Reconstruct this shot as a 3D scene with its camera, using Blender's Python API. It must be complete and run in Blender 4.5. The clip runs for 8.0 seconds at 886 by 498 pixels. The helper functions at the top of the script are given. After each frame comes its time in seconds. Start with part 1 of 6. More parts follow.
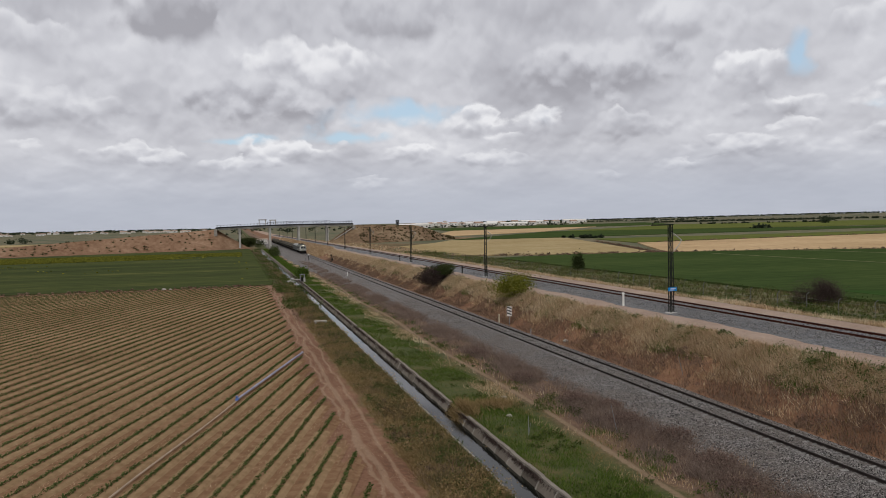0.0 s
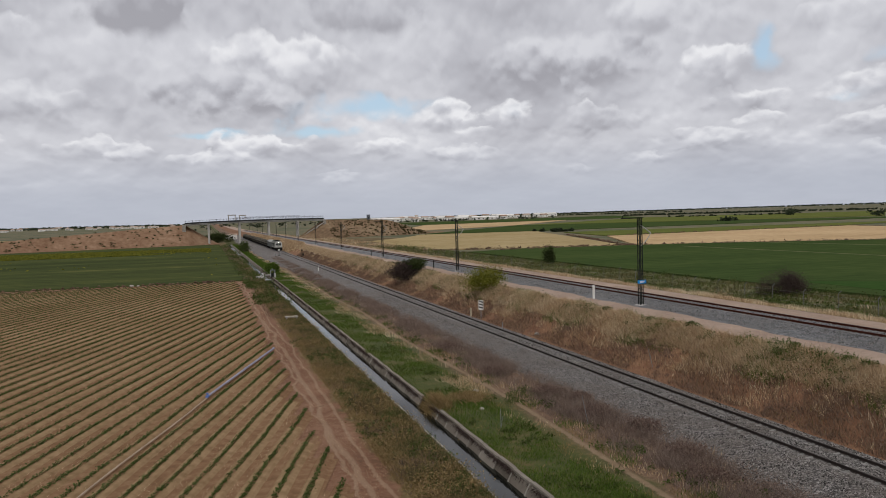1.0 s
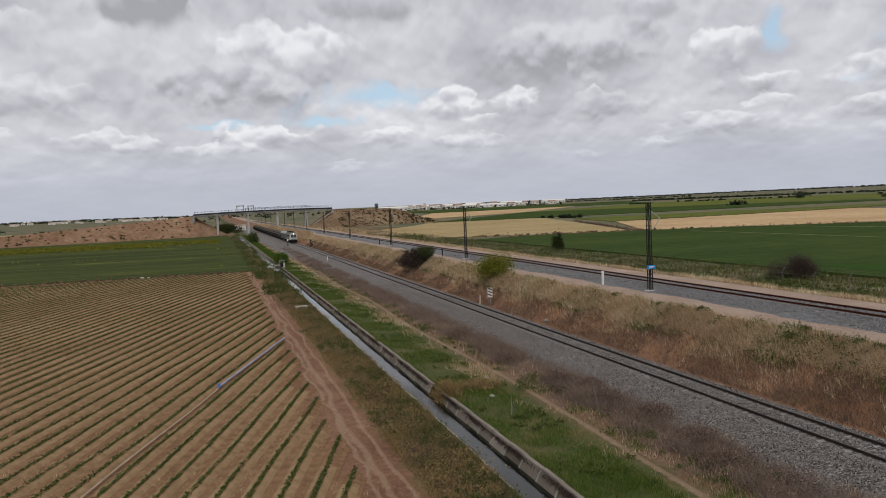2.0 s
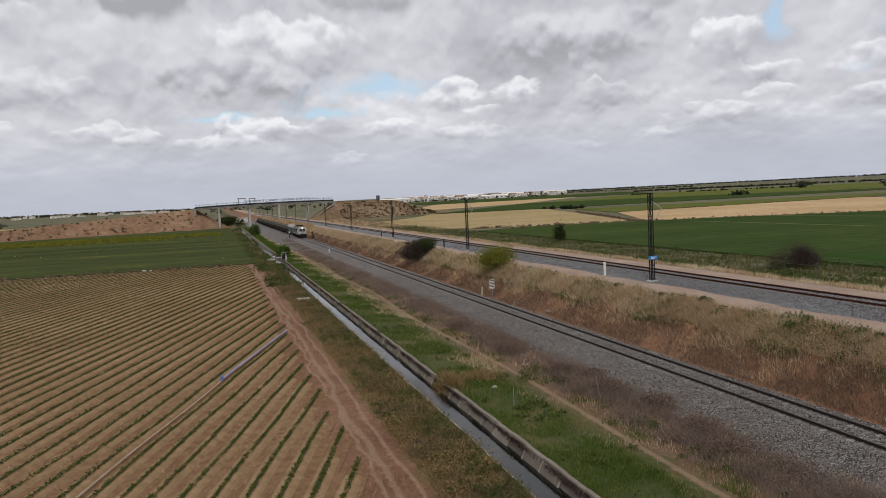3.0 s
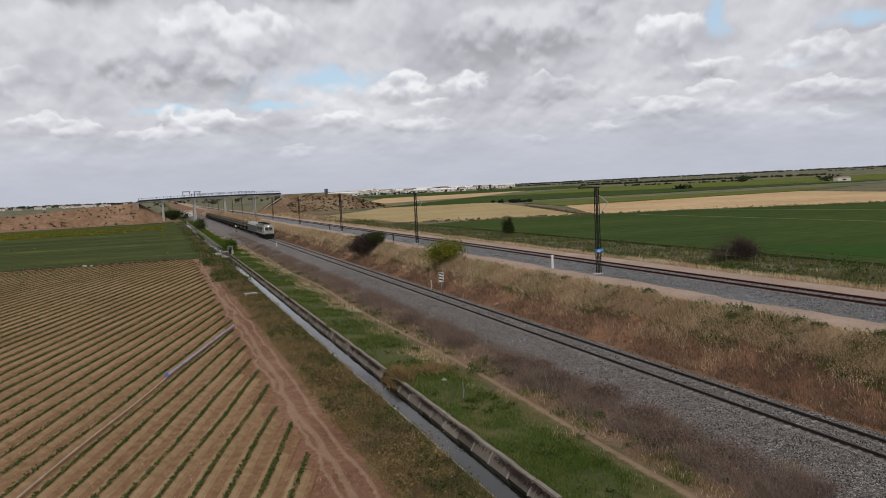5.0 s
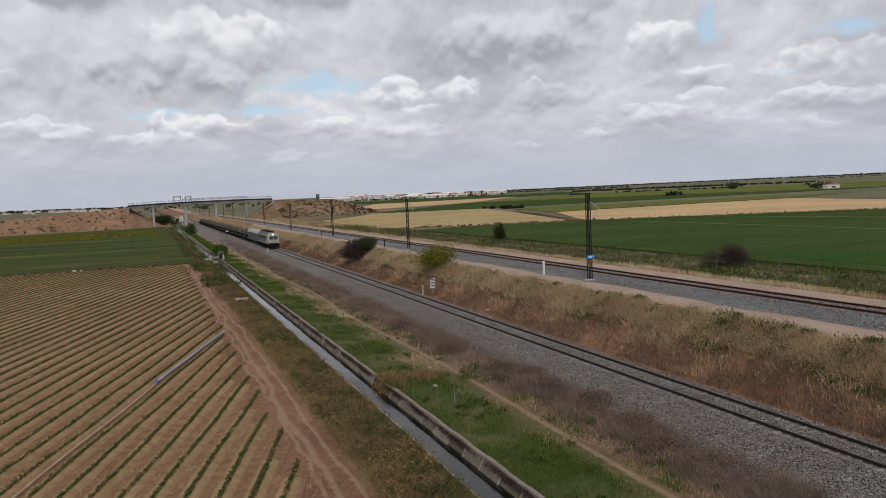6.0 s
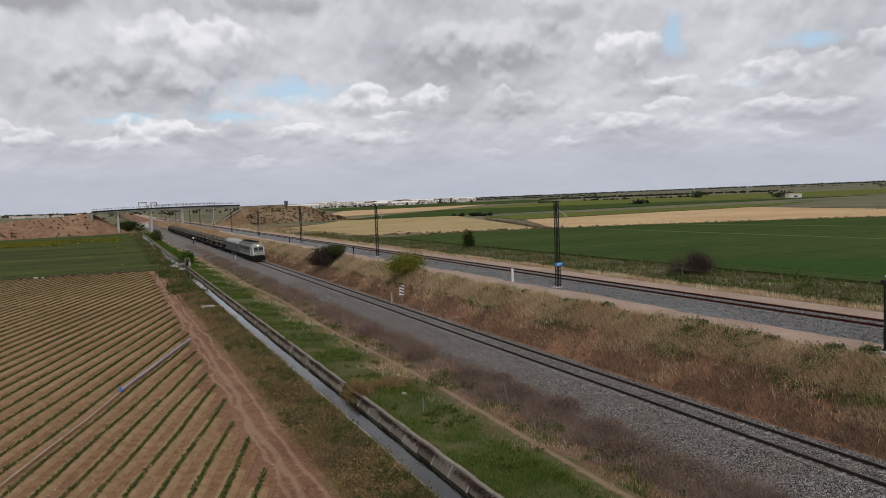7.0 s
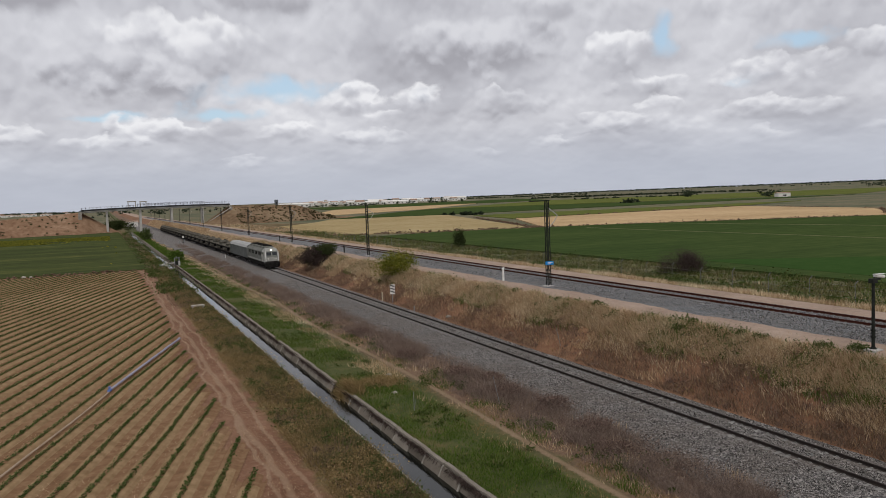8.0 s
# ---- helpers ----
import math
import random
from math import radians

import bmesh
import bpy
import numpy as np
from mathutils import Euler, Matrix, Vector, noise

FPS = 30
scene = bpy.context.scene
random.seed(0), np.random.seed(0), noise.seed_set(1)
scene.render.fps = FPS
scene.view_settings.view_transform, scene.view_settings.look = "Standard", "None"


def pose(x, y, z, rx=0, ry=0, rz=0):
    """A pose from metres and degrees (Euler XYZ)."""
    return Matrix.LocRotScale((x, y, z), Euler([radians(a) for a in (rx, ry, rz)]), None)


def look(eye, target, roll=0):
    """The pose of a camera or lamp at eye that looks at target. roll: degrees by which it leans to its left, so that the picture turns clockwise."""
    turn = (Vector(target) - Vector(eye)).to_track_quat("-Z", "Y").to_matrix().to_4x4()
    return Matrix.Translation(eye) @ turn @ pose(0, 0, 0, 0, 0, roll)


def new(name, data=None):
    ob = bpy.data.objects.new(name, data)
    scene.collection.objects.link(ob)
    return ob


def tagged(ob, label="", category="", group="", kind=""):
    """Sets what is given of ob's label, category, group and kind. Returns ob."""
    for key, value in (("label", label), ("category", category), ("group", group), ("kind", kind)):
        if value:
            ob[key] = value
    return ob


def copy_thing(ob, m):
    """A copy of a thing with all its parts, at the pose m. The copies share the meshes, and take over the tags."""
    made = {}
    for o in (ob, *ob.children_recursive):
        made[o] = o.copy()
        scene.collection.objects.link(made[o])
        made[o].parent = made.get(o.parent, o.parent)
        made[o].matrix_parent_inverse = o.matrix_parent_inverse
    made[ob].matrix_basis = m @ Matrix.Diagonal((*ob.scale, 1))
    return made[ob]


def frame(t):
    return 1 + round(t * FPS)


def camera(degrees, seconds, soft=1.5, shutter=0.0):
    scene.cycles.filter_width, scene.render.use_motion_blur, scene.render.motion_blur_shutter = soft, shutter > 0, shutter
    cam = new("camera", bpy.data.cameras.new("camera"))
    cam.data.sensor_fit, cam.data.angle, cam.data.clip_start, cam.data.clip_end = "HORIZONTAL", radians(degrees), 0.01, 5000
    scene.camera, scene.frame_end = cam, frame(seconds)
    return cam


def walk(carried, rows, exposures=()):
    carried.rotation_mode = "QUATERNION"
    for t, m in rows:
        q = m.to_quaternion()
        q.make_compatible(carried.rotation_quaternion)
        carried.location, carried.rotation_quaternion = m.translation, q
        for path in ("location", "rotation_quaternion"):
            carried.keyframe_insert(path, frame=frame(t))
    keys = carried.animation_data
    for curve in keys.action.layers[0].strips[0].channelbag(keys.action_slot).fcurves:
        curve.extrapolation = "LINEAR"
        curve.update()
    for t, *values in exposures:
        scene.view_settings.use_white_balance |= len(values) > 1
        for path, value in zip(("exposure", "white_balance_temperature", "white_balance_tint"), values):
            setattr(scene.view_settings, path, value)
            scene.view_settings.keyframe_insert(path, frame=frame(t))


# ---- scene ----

# ======== camera: hovers in one place and turns ========
cam = camera(59.2, 8.0, soft=0.7)
EYE = (0.0, 0.0, 13.6)
TURNS = [
    (0.0, 88.140, 1.299, -14.842),
    (0.5, 87.868, 1.413, -15.714),
    (1.0, 87.665, 1.597, -16.955),
    (1.5, 87.237, 2.049, -16.746),
    (3.0, 86.188, 2.684, -16.260),
    (3.5, 85.936, 2.611, -17.685),
    (4.0, 85.716, 2.424, -18.011),
    (4.5, 85.402, 2.752, -19.500),
    (6.0, 85.948, 2.407, -20.609),
    (6.5, 86.045, 2.302, -21.782),
    (7.0, 86.394, 2.126, -22.861),
    (7.5, 86.496, 2.167, -22.959),
    (8.0, 86.288, 2.105, -23.545),
]
walk(cam, [(t, pose(*EYE, rx, ry, rz)) for t, rx, ry, rz in TURNS], [(0.0, -0.04), (1.5, -0.02), (3.5, 0.06), (4.5, 0.06), (6.5, 0.0), (8.0, 0.0)])

# ======== light: bright broken cloud, a veiled sun ========
SUN_AZ, SUN_EL = 200.0, 52.0   # degrees clockwise from the line's direction, and above the horizon


class Nodes:
    """Short hand for wiring a node tree."""

    def __init__(self, tree, clear=True):
        self.tree = tree
        if clear:
            tree.nodes.clear()

    def add(self, kind, props=None, **links):
        n = self.tree.nodes.new(kind)
        props = props or {}
        if "operation" in props:
            n.operation, n.use_clamp = props["operation"], props["use_clamp"]
        if "interpolation_type" in props:
            n.interpolation_type = props["interpolation_type"]
        if "sky_type" in props:
            n.sky_type, n.sun_disc = props["sky_type"], props["sun_disc"]
            n.sun_elevation, n.sun_rotation = props["sun_elevation"], props["sun_rotation"]
        for key, value in links.items():
            name = key.replace("_", " ")
            socket = n.inputs[int(key[1:])] if key[0] == "i" and key[1:].isdigit() else n.inputs[name]
            if isinstance(value, bpy.types.NodeSocket):
                self.tree.links.new(value, socket)
            else:
                socket.default_value = value
        return n

    def math(self, op, a, b=0.0, clamp=False):
        return self.add("ShaderNodeMath", {"operation": op, "use_clamp": clamp}, i0=a, i1=b).outputs[0]

    def sum(self, a, b):
        node = self.tree.nodes.new("ShaderNodeVectorMath")
        node.operation = "ADD"
        self.tree.links.new(a, node.inputs[0])
        self.tree.links.new(b, node.inputs[1])
        return node.outputs[0]

    def heads(self, vector, scale):
        node = self.tree.nodes.new("ShaderNodeTexVoronoi")
        node.feature = "SMOOTH_F1"
        self.tree.links.new(vector, node.inputs["Vector"])
        for key, value in (("Scale", scale), ("Detail", 1.0), ("Roughness", 0.45), ("Smoothness", 0.35)):
            node.inputs[key].default_value = value
        return node.outputs["Distance"]

    def noise(self, vector, scale, detail=4.0, rough=0.55, distort=0.0):
        n = self.add("ShaderNodeTexNoise", None, Scale=scale, Detail=detail, Roughness=rough, Distortion=distort)
        if vector is not None:
            self.tree.links.new(vector, n.inputs["Vector"])
        return n.outputs[0]

    def ramp(self, fac, stops, mode="LINEAR"):
        n = self.add("ShaderNodeValToRGB", None, Fac=fac)
        n.color_ramp.interpolation = mode
        el = n.color_ramp.elements
        while len(el) < len(stops):
            el.new(0.5)
        for e, (p, c) in zip(el, stops):
            e.position, e.color = p, (*c, 1) if len(c) == 3 else c
        return n.outputs[0]

    def mix(self, fac, a, b, blend="MIX"):
        n = self.tree.nodes.new("ShaderNodeMix")
        n.data_type, n.blend_type = "RGBA", blend
        for k, v in ((0, fac), (6, a), (7, b)):
            if isinstance(v, bpy.types.NodeSocket):
                self.tree.links.new(v, n.inputs[k])
            else:
                n.inputs[k].default_value = v if k == 0 else (*v, 1)
        return n.outputs[2]

    def range(self, v, a, b, lo=0.0, hi=1.0):
        return self.add("ShaderNodeMapRange", {"interpolation_type": "SMOOTHSTEP"}, i0=v, i1=a, i2=b, i3=lo, i4=hi).outputs[0]


def build_world():
    world = bpy.data.worlds.new("sky")
    scene.world = world
    world.use_nodes = True
    n = Nodes(world.node_tree)
    sky = n.add("ShaderNodeTexSky", {"sky_type": "NISHITA", "sun_disc": False, "sun_elevation": radians(SUN_EL), "sun_rotation": radians(SUN_AZ)})
    way = n.add("ShaderNodeTexCoord").outputs["Generated"]
    sep = n.add("ShaderNodeSeparateXYZ", None, i0=way).outputs
    up = n.math("MAXIMUM", sep[2], 0.0)
    az = n.math("MULTIPLY", n.math("ARCTAN2", sep[0], sep[1]), 57.2958)
    el = n.math("MULTIPLY", n.math("ARCSINE", sep[2]), 57.2958)
    # rows of cloud draw closer together towards the horizon
    rise = n.math("MULTIPLY", n.math("LOGARITHM", n.math("ADD", n.math("MAXIMUM", el, 0.0), 3.0), 2.71828), 13.0)
    plan = n.add("ShaderNodeCombineXYZ", None, i0=az, i1=rise, i2=0.0).outputs[0]
    big = n.noise(plan, 0.11, 3.0, 0.5, 0.3)
    puff = n.noise(plan, 0.42, 4.0, 0.5, 0.2)
    fine = n.noise(plan, 1.5, 5.0, 0.55, 0.2)
    dp = n.math("SUBTRACT", puff, 0.5)
    df = n.math("SUBTRACT", fine, 0.5)

    def lobes(scale, bend, drop):
        """Round heads of cloud: how far from each one's middle, and the light on its upper side."""
        warp = n.add("ShaderNodeCombineXYZ", None, i0=n.math("MULTIPLY", dp, bend), i1=n.math("MULTIPLY", df, bend * 0.3), i2=0.0).outputs[0]
        at = n.sum(plan, warp)
        down = n.sum(at, n.add("ShaderNodeCombineXYZ", None, i0=drop * 0.1, i1=-drop, i2=0.0).outputs[0])
        d = n.heads(at, scale)
        return d, n.math("SUBTRACT", d, n.heads(down, scale))

    d1, lit1 = lobes(0.30, 3.2, 1.1)
    d2, lit2 = lobes(0.75, 1.6, 0.45)
    lit = n.math("ADD", n.math("MULTIPLY", lit1, 0.9), n.math("MULTIPLY", lit2, 0.55))
    knobs = n.math("ADD", n.math("MULTIPLY", n.math("SUBTRACT", d1, 0.45), 0.55), n.math("ADD", n.math("MULTIPLY", n.math("SUBTRACT", d2, 0.45), 0.34), n.math("MULTIPLY", df, 0.22)))

    def reach(a, e, wa, we):
        """How far from a cloud's middle, in its own half widths, and how high on it."""
        da = n.math("DIVIDE", n.math("ADD", n.math("SUBTRACT", az, a), n.math("MULTIPLY", dp, 3.0)), wa)
        de = n.math("DIVIDE", n.math("ADD", n.math("SUBTRACT", el, e), n.math("MULTIPLY", dp, 1.6)), we)
        flatter = n.math("MAXIMUM", de, n.math("MULTIPLY", de, -1.3))
        r = n.math("SQRT", n.math("ADD", n.math("MULTIPLY", da, da), n.math("MULTIPLY", flatter, flatter)))
        return n.math("ADD", r, n.math("MULTIPLY", knobs, n.math("MINIMUM", 1.0, n.math("DIVIDE", 1.9, we)))), de

    # soft cover between the heaps
    tone = n.math("ADD", n.math("ADD", 0.52, n.math("MULTIPLY", n.math("SUBTRACT", big, 0.5), 1.2)), n.math("ADD", n.math("MULTIPLY", lit, 0.34), n.math("MULTIPLY", dp, 0.16)), True)
    out = n.ramp(tone, CLOUD)
    clear = n.mix(0.6, n.mix(1.0, sky.outputs[0], (0.11, 0.11, 0.11), "MULTIPLY"), (0.52, 0.70, 0.86))
    for a, e, wa, we in BLUE:
        r, de = reach(a, e, wa, we)
        out = n.mix(n.math("MULTIPLY", n.range(n.math("ADD", r, n.math("MULTIPLY", dp, 0.9)), 1.25, 0.35), 0.9), out, clear)
    for a, e, wa, we, lo, hi in HEAPS:
        r, de = reach(a, e, wa, we)
        shade = n.range(n.math("ADD", de, n.math("ADD", n.math("MULTIPLY", lit, 1.3), n.math("MULTIPLY", dp, 0.5))), -1.0, 1.0)
        col = n.ramp(n.math("ADD", lo, n.math("MULTIPLY", shade, hi - lo)), CLOUD)
        inner = n.range(de, -0.6, 0.5, 0.35, 0.84)
        out = n.mix(n.math("MULTIPLY", n.range(r, 1.06, inner), 0.93), out, col)
    haze = n.range(el, 6.0, 0.9)
    out = n.mix(n.math("MULTIPLY", haze, 0.85), out, (0.47, 0.50, 0.58))
    back = n.add("ShaderNodeBackground", None, Color=out, Strength=1.0)
    n.add("ShaderNodeOutputWorld", None, Surface=back.outputs[0])


# tones of cloud from grey base to sunlit top
CLOUD = [(0.0, (0.365, 0.363, 0.40)), (0.35, (0.50, 0.503, 0.548)), (0.7, (0.655, 0.66, 0.705)), (1.0, (0.86, 0.862, 0.89))]
# breaks of blue: bearing, height, half widths (degrees)
BLUE = [(12.0, 8.0, 6.0, 1.3), (8.0, 6.4, 4.5, 0.8), (22.4, 7.4, 1.7, 0.9), (39.4, 10.3, 1.1, 2.0), (48.2, 9.6, 2.6, 1.0), (44.6, 7.2, 1.8, 0.6), (0.5, 6.1, 3.5, 0.5), (90.0, 15.0, 7.0, 2.0), (-50.0, 14.0, 7.0, 2.0), (150.0, 20.0, 8.0, 3.0)]
# heaped clouds: bearing, height, half widths, tone of base and top
HEAPS = [(11.5, 14.2, 7.5, 2.4, 0.05, 0.6), (33.0, 13.2, 7.5, 2.2, 0.2, 0.8), (44.8, 11.9, 5.0, 1.9, 0.3, 0.85), (51.5, 12.2, 4.0, 1.8, 0.3, 0.85),
         (6.0, 11.0, 7.5, 2.6, 0.25, 1.0), (-12.5, 7.8, 7.5, 2.3, 0.1, 0.85), (-13.0, 12.5, 6.0, 1.8, 0.25, 0.85), (-3.6, 13.9, 5.5, 2.5, -0.25, 0.3), (26.0, 10.4, 8.5, 3.2, -0.25, 0.75),
         (2.0, 8.7, 7.5, 2.4, -0.2, 0.75), (36.0, 9.6, 3.6, 2.2, 0.2, 1.1), (46.5, 7.4, 6.5, 1.6, 0.1, 1.0), (38.5, 7.2, 5.5, 1.5, 0.05, 0.95),
         (54.0, 8.4, 5.0, 1.8, 0.15, 1.0), (22.0, 7.0, 3.4, 1.9, 0.1, 1.1), (17.8, 6.9, 3.2, 2.1, 0.15, 1.2), (28.5, 6.2, 6.5, 1.9, 0.0, 0.9),
         (3.4, 5.2, 5.5, 1.6, 0.1, 1.1), (12.4, 4.9, 2.8, 1.3, 0.2, 1.1), (-6.5, 4.9, 4.5, 1.3, 0.1, 1.0), (19.0, 4.4, 4.5, 1.2, 0.1, 0.95), (35.0, 4.9, 7.0, 1.3, 0.05, 0.9), (46.0, 5.0, 6.0, 1.2, 0.1, 0.9)]
# a band of small heaps low over the plain
band = random.Random(3)
HEAPS += [(-20 + 82 * (k + band.random()) / 12, band.uniform(2.9, 6.2), band.uniform(1.6, 3.4), band.uniform(0.7, 1.1), band.uniform(0.0, 0.25), band.uniform(0.8, 1.05)) for k in range(12)]
build_world()
sun = new("sun", bpy.data.lights.new("sun", "SUN"))
sun.data.energy, sun.data.angle, sun.data.color = 1.3, radians(9), (1.0, 0.94, 0.84)
sun.matrix_world = look((0, 0, 0), (-math.sin(radians(SUN_AZ)) * math.cos(radians(SUN_EL)), -math.cos(radians(SUN_AZ)) * math.cos(radians(SUN_EL)), -math.sin(radians(SUN_EL))))

# ======== materials ========
MATS = {}


def surface(name, colours, scale=1.0, rough=0.9, bump=0.0, bump_scale=20.0, island=0.0, metal=0.0, patch=0.0, objrand=0.0, spec=0.0, stretch=None):
    """A matt surface: a ramp of colours over fine noise, tinted by large patches and piece by piece."""
    m = bpy.data.materials.new(name)
    m.use_nodes = True
    n = Nodes(m.node_tree)
    pos = n.add("ShaderNodeNewGeometry").outputs["Position"]
    if stretch:
        pull = n.tree.nodes.new("ShaderNodeVectorMath")
        pull.operation = "MULTIPLY"
        n.tree.links.new(pos, pull.inputs[0])
        pull.inputs[1].default_value = stretch
        pos = pull.outputs[0]
    fac = n.noise(pos, scale, 6.0, 0.62)
    if patch:
        low = n.noise(pos, patch, 4.0, 0.55)
        fac = n.math("ADD", n.math("MULTIPLY", fac, 0.55), n.math("MULTIPLY", low, 0.45))
    if island:
        rnd = n.add("ShaderNodeNewGeometry").outputs["Random Per Island"]
        fac = n.math("ADD", n.math("MULTIPLY", fac, 1.0 - island), n.math("MULTIPLY", rnd, island))
    if objrand:
        rnd = n.add("ShaderNodeObjectInfo").outputs["Random"]
        fac = n.math("ADD", n.math("MULTIPLY", fac, 1.0 - objrand), n.math("MULTIPLY", rnd, objrand))
    lo, hi = (0.36, 0.64) if not (island or objrand) else (0.22, 0.78)
    k = len(colours)
    col = n.ramp(fac, [(lo + (hi - lo) * i / max(1, k - 1), c) for i, c in enumerate(colours)])
    b = n.add("ShaderNodeBsdfPrincipled", None, Base_Color=col, Roughness=rough, Metallic=metal)
    b.inputs["Specular IOR Level"].default_value = spec
    if bump:
        h = n.noise(pos, bump_scale, 4.0, 0.65)
        bm_ = n.add("ShaderNodeBump", None, Strength=min(1.0, bump), Distance=0.06, Height=h)
        n.tree.links.new(bm_.outputs[0], b.inputs["Normal"])
    n.add("ShaderNodeOutputMaterial", None, Surface=b.outputs[0])
    MATS[name] = m
    return m


def leafy(name, colours, scale=0.5, island=0.5):
    """Leaves and blades: a little light passes through."""
    m = surface(name, colours, scale, 0.75, island=island, patch=0.12)
    n = Nodes(m.node_tree, False)
    b = next(x for x in m.node_tree.nodes if x.type == "BSDF_PRINCIPLED")
    out = next(x for x in m.node_tree.nodes if x.type == "OUTPUT_MATERIAL")
    col = b.inputs["Base Color"].links[0].from_socket
    tr = n.add("ShaderNodeBsdfTranslucent", None, Color=col)
    mx = n.add("ShaderNodeMixShader", None, Fac=0.25)
    n.tree.links.new(b.outputs[0], mx.inputs[1])
    n.tree.links.new(tr.outputs[0], mx.inputs[2])
    n.tree.links.new(mx.outputs[0], out.inputs["Surface"])
    return m


def ground_material():
    """The strips along the line, from the ploughed field to the far fields, with ragged borders."""
    m = bpy.data.materials.new("earth_and_verge")
    m.use_nodes = True
    n = Nodes(m.node_tree)
    pos = n.add("ShaderNodeNewGeometry").outputs["Position"]
    sep = n.add("ShaderNodeSeparateXYZ", None, i0=pos).outputs
    ragged = n.math("SUBTRACT", n.noise(pos, 0.35, 6.0, 0.65), 0.5)
    x = n.math("ADD", sep[0], n.math("MULTIPLY", ragged, 3.2))
    grain = n.noise(pos, 2.2, 8.0, 0.7)
    patch = n.noise(pos, 0.18, 5.0, 0.6)
    far = n.noise(pos, 0.012, 5.0, 0.6)

    def mottled(cols, w=0.5):
        f = n.math("ADD", n.math("MULTIPLY", grain, w), n.math("MULTIPLY", patch, 1.0 - w))
        return n.ramp(f, [(0.37 + 0.26 * i / (len(cols) - 1), c) for i, c in enumerate(cols)])

    soil = mottled([(0.13, 0.064, 0.037), (0.195, 0.102, 0.061), (0.26, 0.15, 0.095)])
    bank = mottled([(0.075, 0.07, 0.027), (0.15, 0.115, 0.05), (0.23, 0.15, 0.08)])
    grass = mottled([(0.04, 0.055, 0.015), (0.07, 0.08, 0.024), (0.13, 0.10, 0.045)])
    path = mottled([(0.18, 0.125, 0.074), (0.26, 0.185, 0.12)])
    weeds = mottled([(0.09, 0.057, 0.038), (0.16, 0.10, 0.066), (0.23, 0.155, 0.098)])
    slope = mottled([(0.13, 0.064, 0.037), (0.205, 0.108, 0.062), (0.285, 0.17, 0.098)])
    pale = mottled([(0.26, 0.185, 0.14), (0.40, 0.305, 0.24)])
    verge = mottled([(0.065, 0.07, 0.034), (0.115, 0.108, 0.056), (0.21, 0.175, 0.10)])
    plain = n.ramp(n.math("ADD", n.math("MULTIPLY", far, 0.75), n.math("MULTIPLY", patch, 0.25)), [(0.36, (0.058, 0.07, 0.034)), (0.46, (0.098, 0.10, 0.053)), (0.54, (0.16, 0.135, 0.08)), (0.62, (0.07, 0.083, 0.04))])
    out = soil
    for edge, width, col in ((8.9, 0.5, bank), (14.0, 0.3, grass), (20.6, 0.9, weeds), (31.5, 0.8, slope), (38.75, 0.25, pale), (52.9, 0.5, verge), (84.0, 8.0, plain)):
        out = n.mix(n.range(x, edge - width, edge + width), out, col)
    def trail(base, middle, half, col, sway, seed):
        """A trodden line that wanders along the strip."""
        w = n.noise(n.add("ShaderNodeVectorMath", None, i0=pos, i1=(0.0, seed, 0.0)).outputs[0], sway, 2.0, 0.5)
        off = n.math("ADD", n.math("ADD", sep[0], n.math("MULTIPLY", n.math("SUBTRACT", w, 0.5), 2.2)), n.math("MULTIPLY", n.math("SUBTRACT", grain, 0.5), 0.5))
        d = n.math("ABSOLUTE", n.math("SUBTRACT", off, middle))
        return n.mix(n.range(d, half * 1.5, half * 0.6), base, col)

    lean = n.math("MULTIPLY", n.math("SUBTRACT", n.math("MINIMUM", sep[1], 110.0), 50.0), 0.006)
    sway = n.math("MULTIPLY", n.math("SINE", n.math("DIVIDE", n.math("SUBTRACT", sep[1], 42.0), 9.0)), 0.25)
    mid = n.math("ADD", n.math("ADD", lean, sway), 20.8)
    gap = n.math("ABSOLUTE", n.math("ADD", n.math("SUBTRACT", sep[0], mid), n.math("MULTIPLY", n.math("SUBTRACT", grain, 0.5), 0.5)))
    out = n.mix(n.range(gap, 0.30, 0.10), out, path)
    tread = mottled([(0.22, 0.135, 0.085), (0.30, 0.20, 0.132)])
    out = trail(out, 7.3, 0.16, tread, 0.09, 40.0)
    out = trail(out, 6.8, 0.10, tread, 0.16, 140.0)
    out = trail(out, 8.2, 0.10, tread, 0.07, 90.0)
    left = n.range(sep[1], 520.0, 640.0)
    out = n.mix(n.math("MULTIPLY", left, n.range(sep[0], 18.0, 8.0)), out, plain)
    b = n.add("ShaderNodeBsdfPrincipled", None, Base_Color=out, Roughness=0.95)
    b.inputs["Specular IOR Level"].default_value = 0.15
    bump = n.add("ShaderNodeBump", None, Strength=0.7, Distance=0.12, Height=n.noise(pos, 5.0, 7.0, 0.7))
    n.tree.links.new(bump.outputs[0], b.inputs["Normal"])
    n.add("ShaderNodeOutputMaterial", None, Surface=b.outputs[0])
    return m


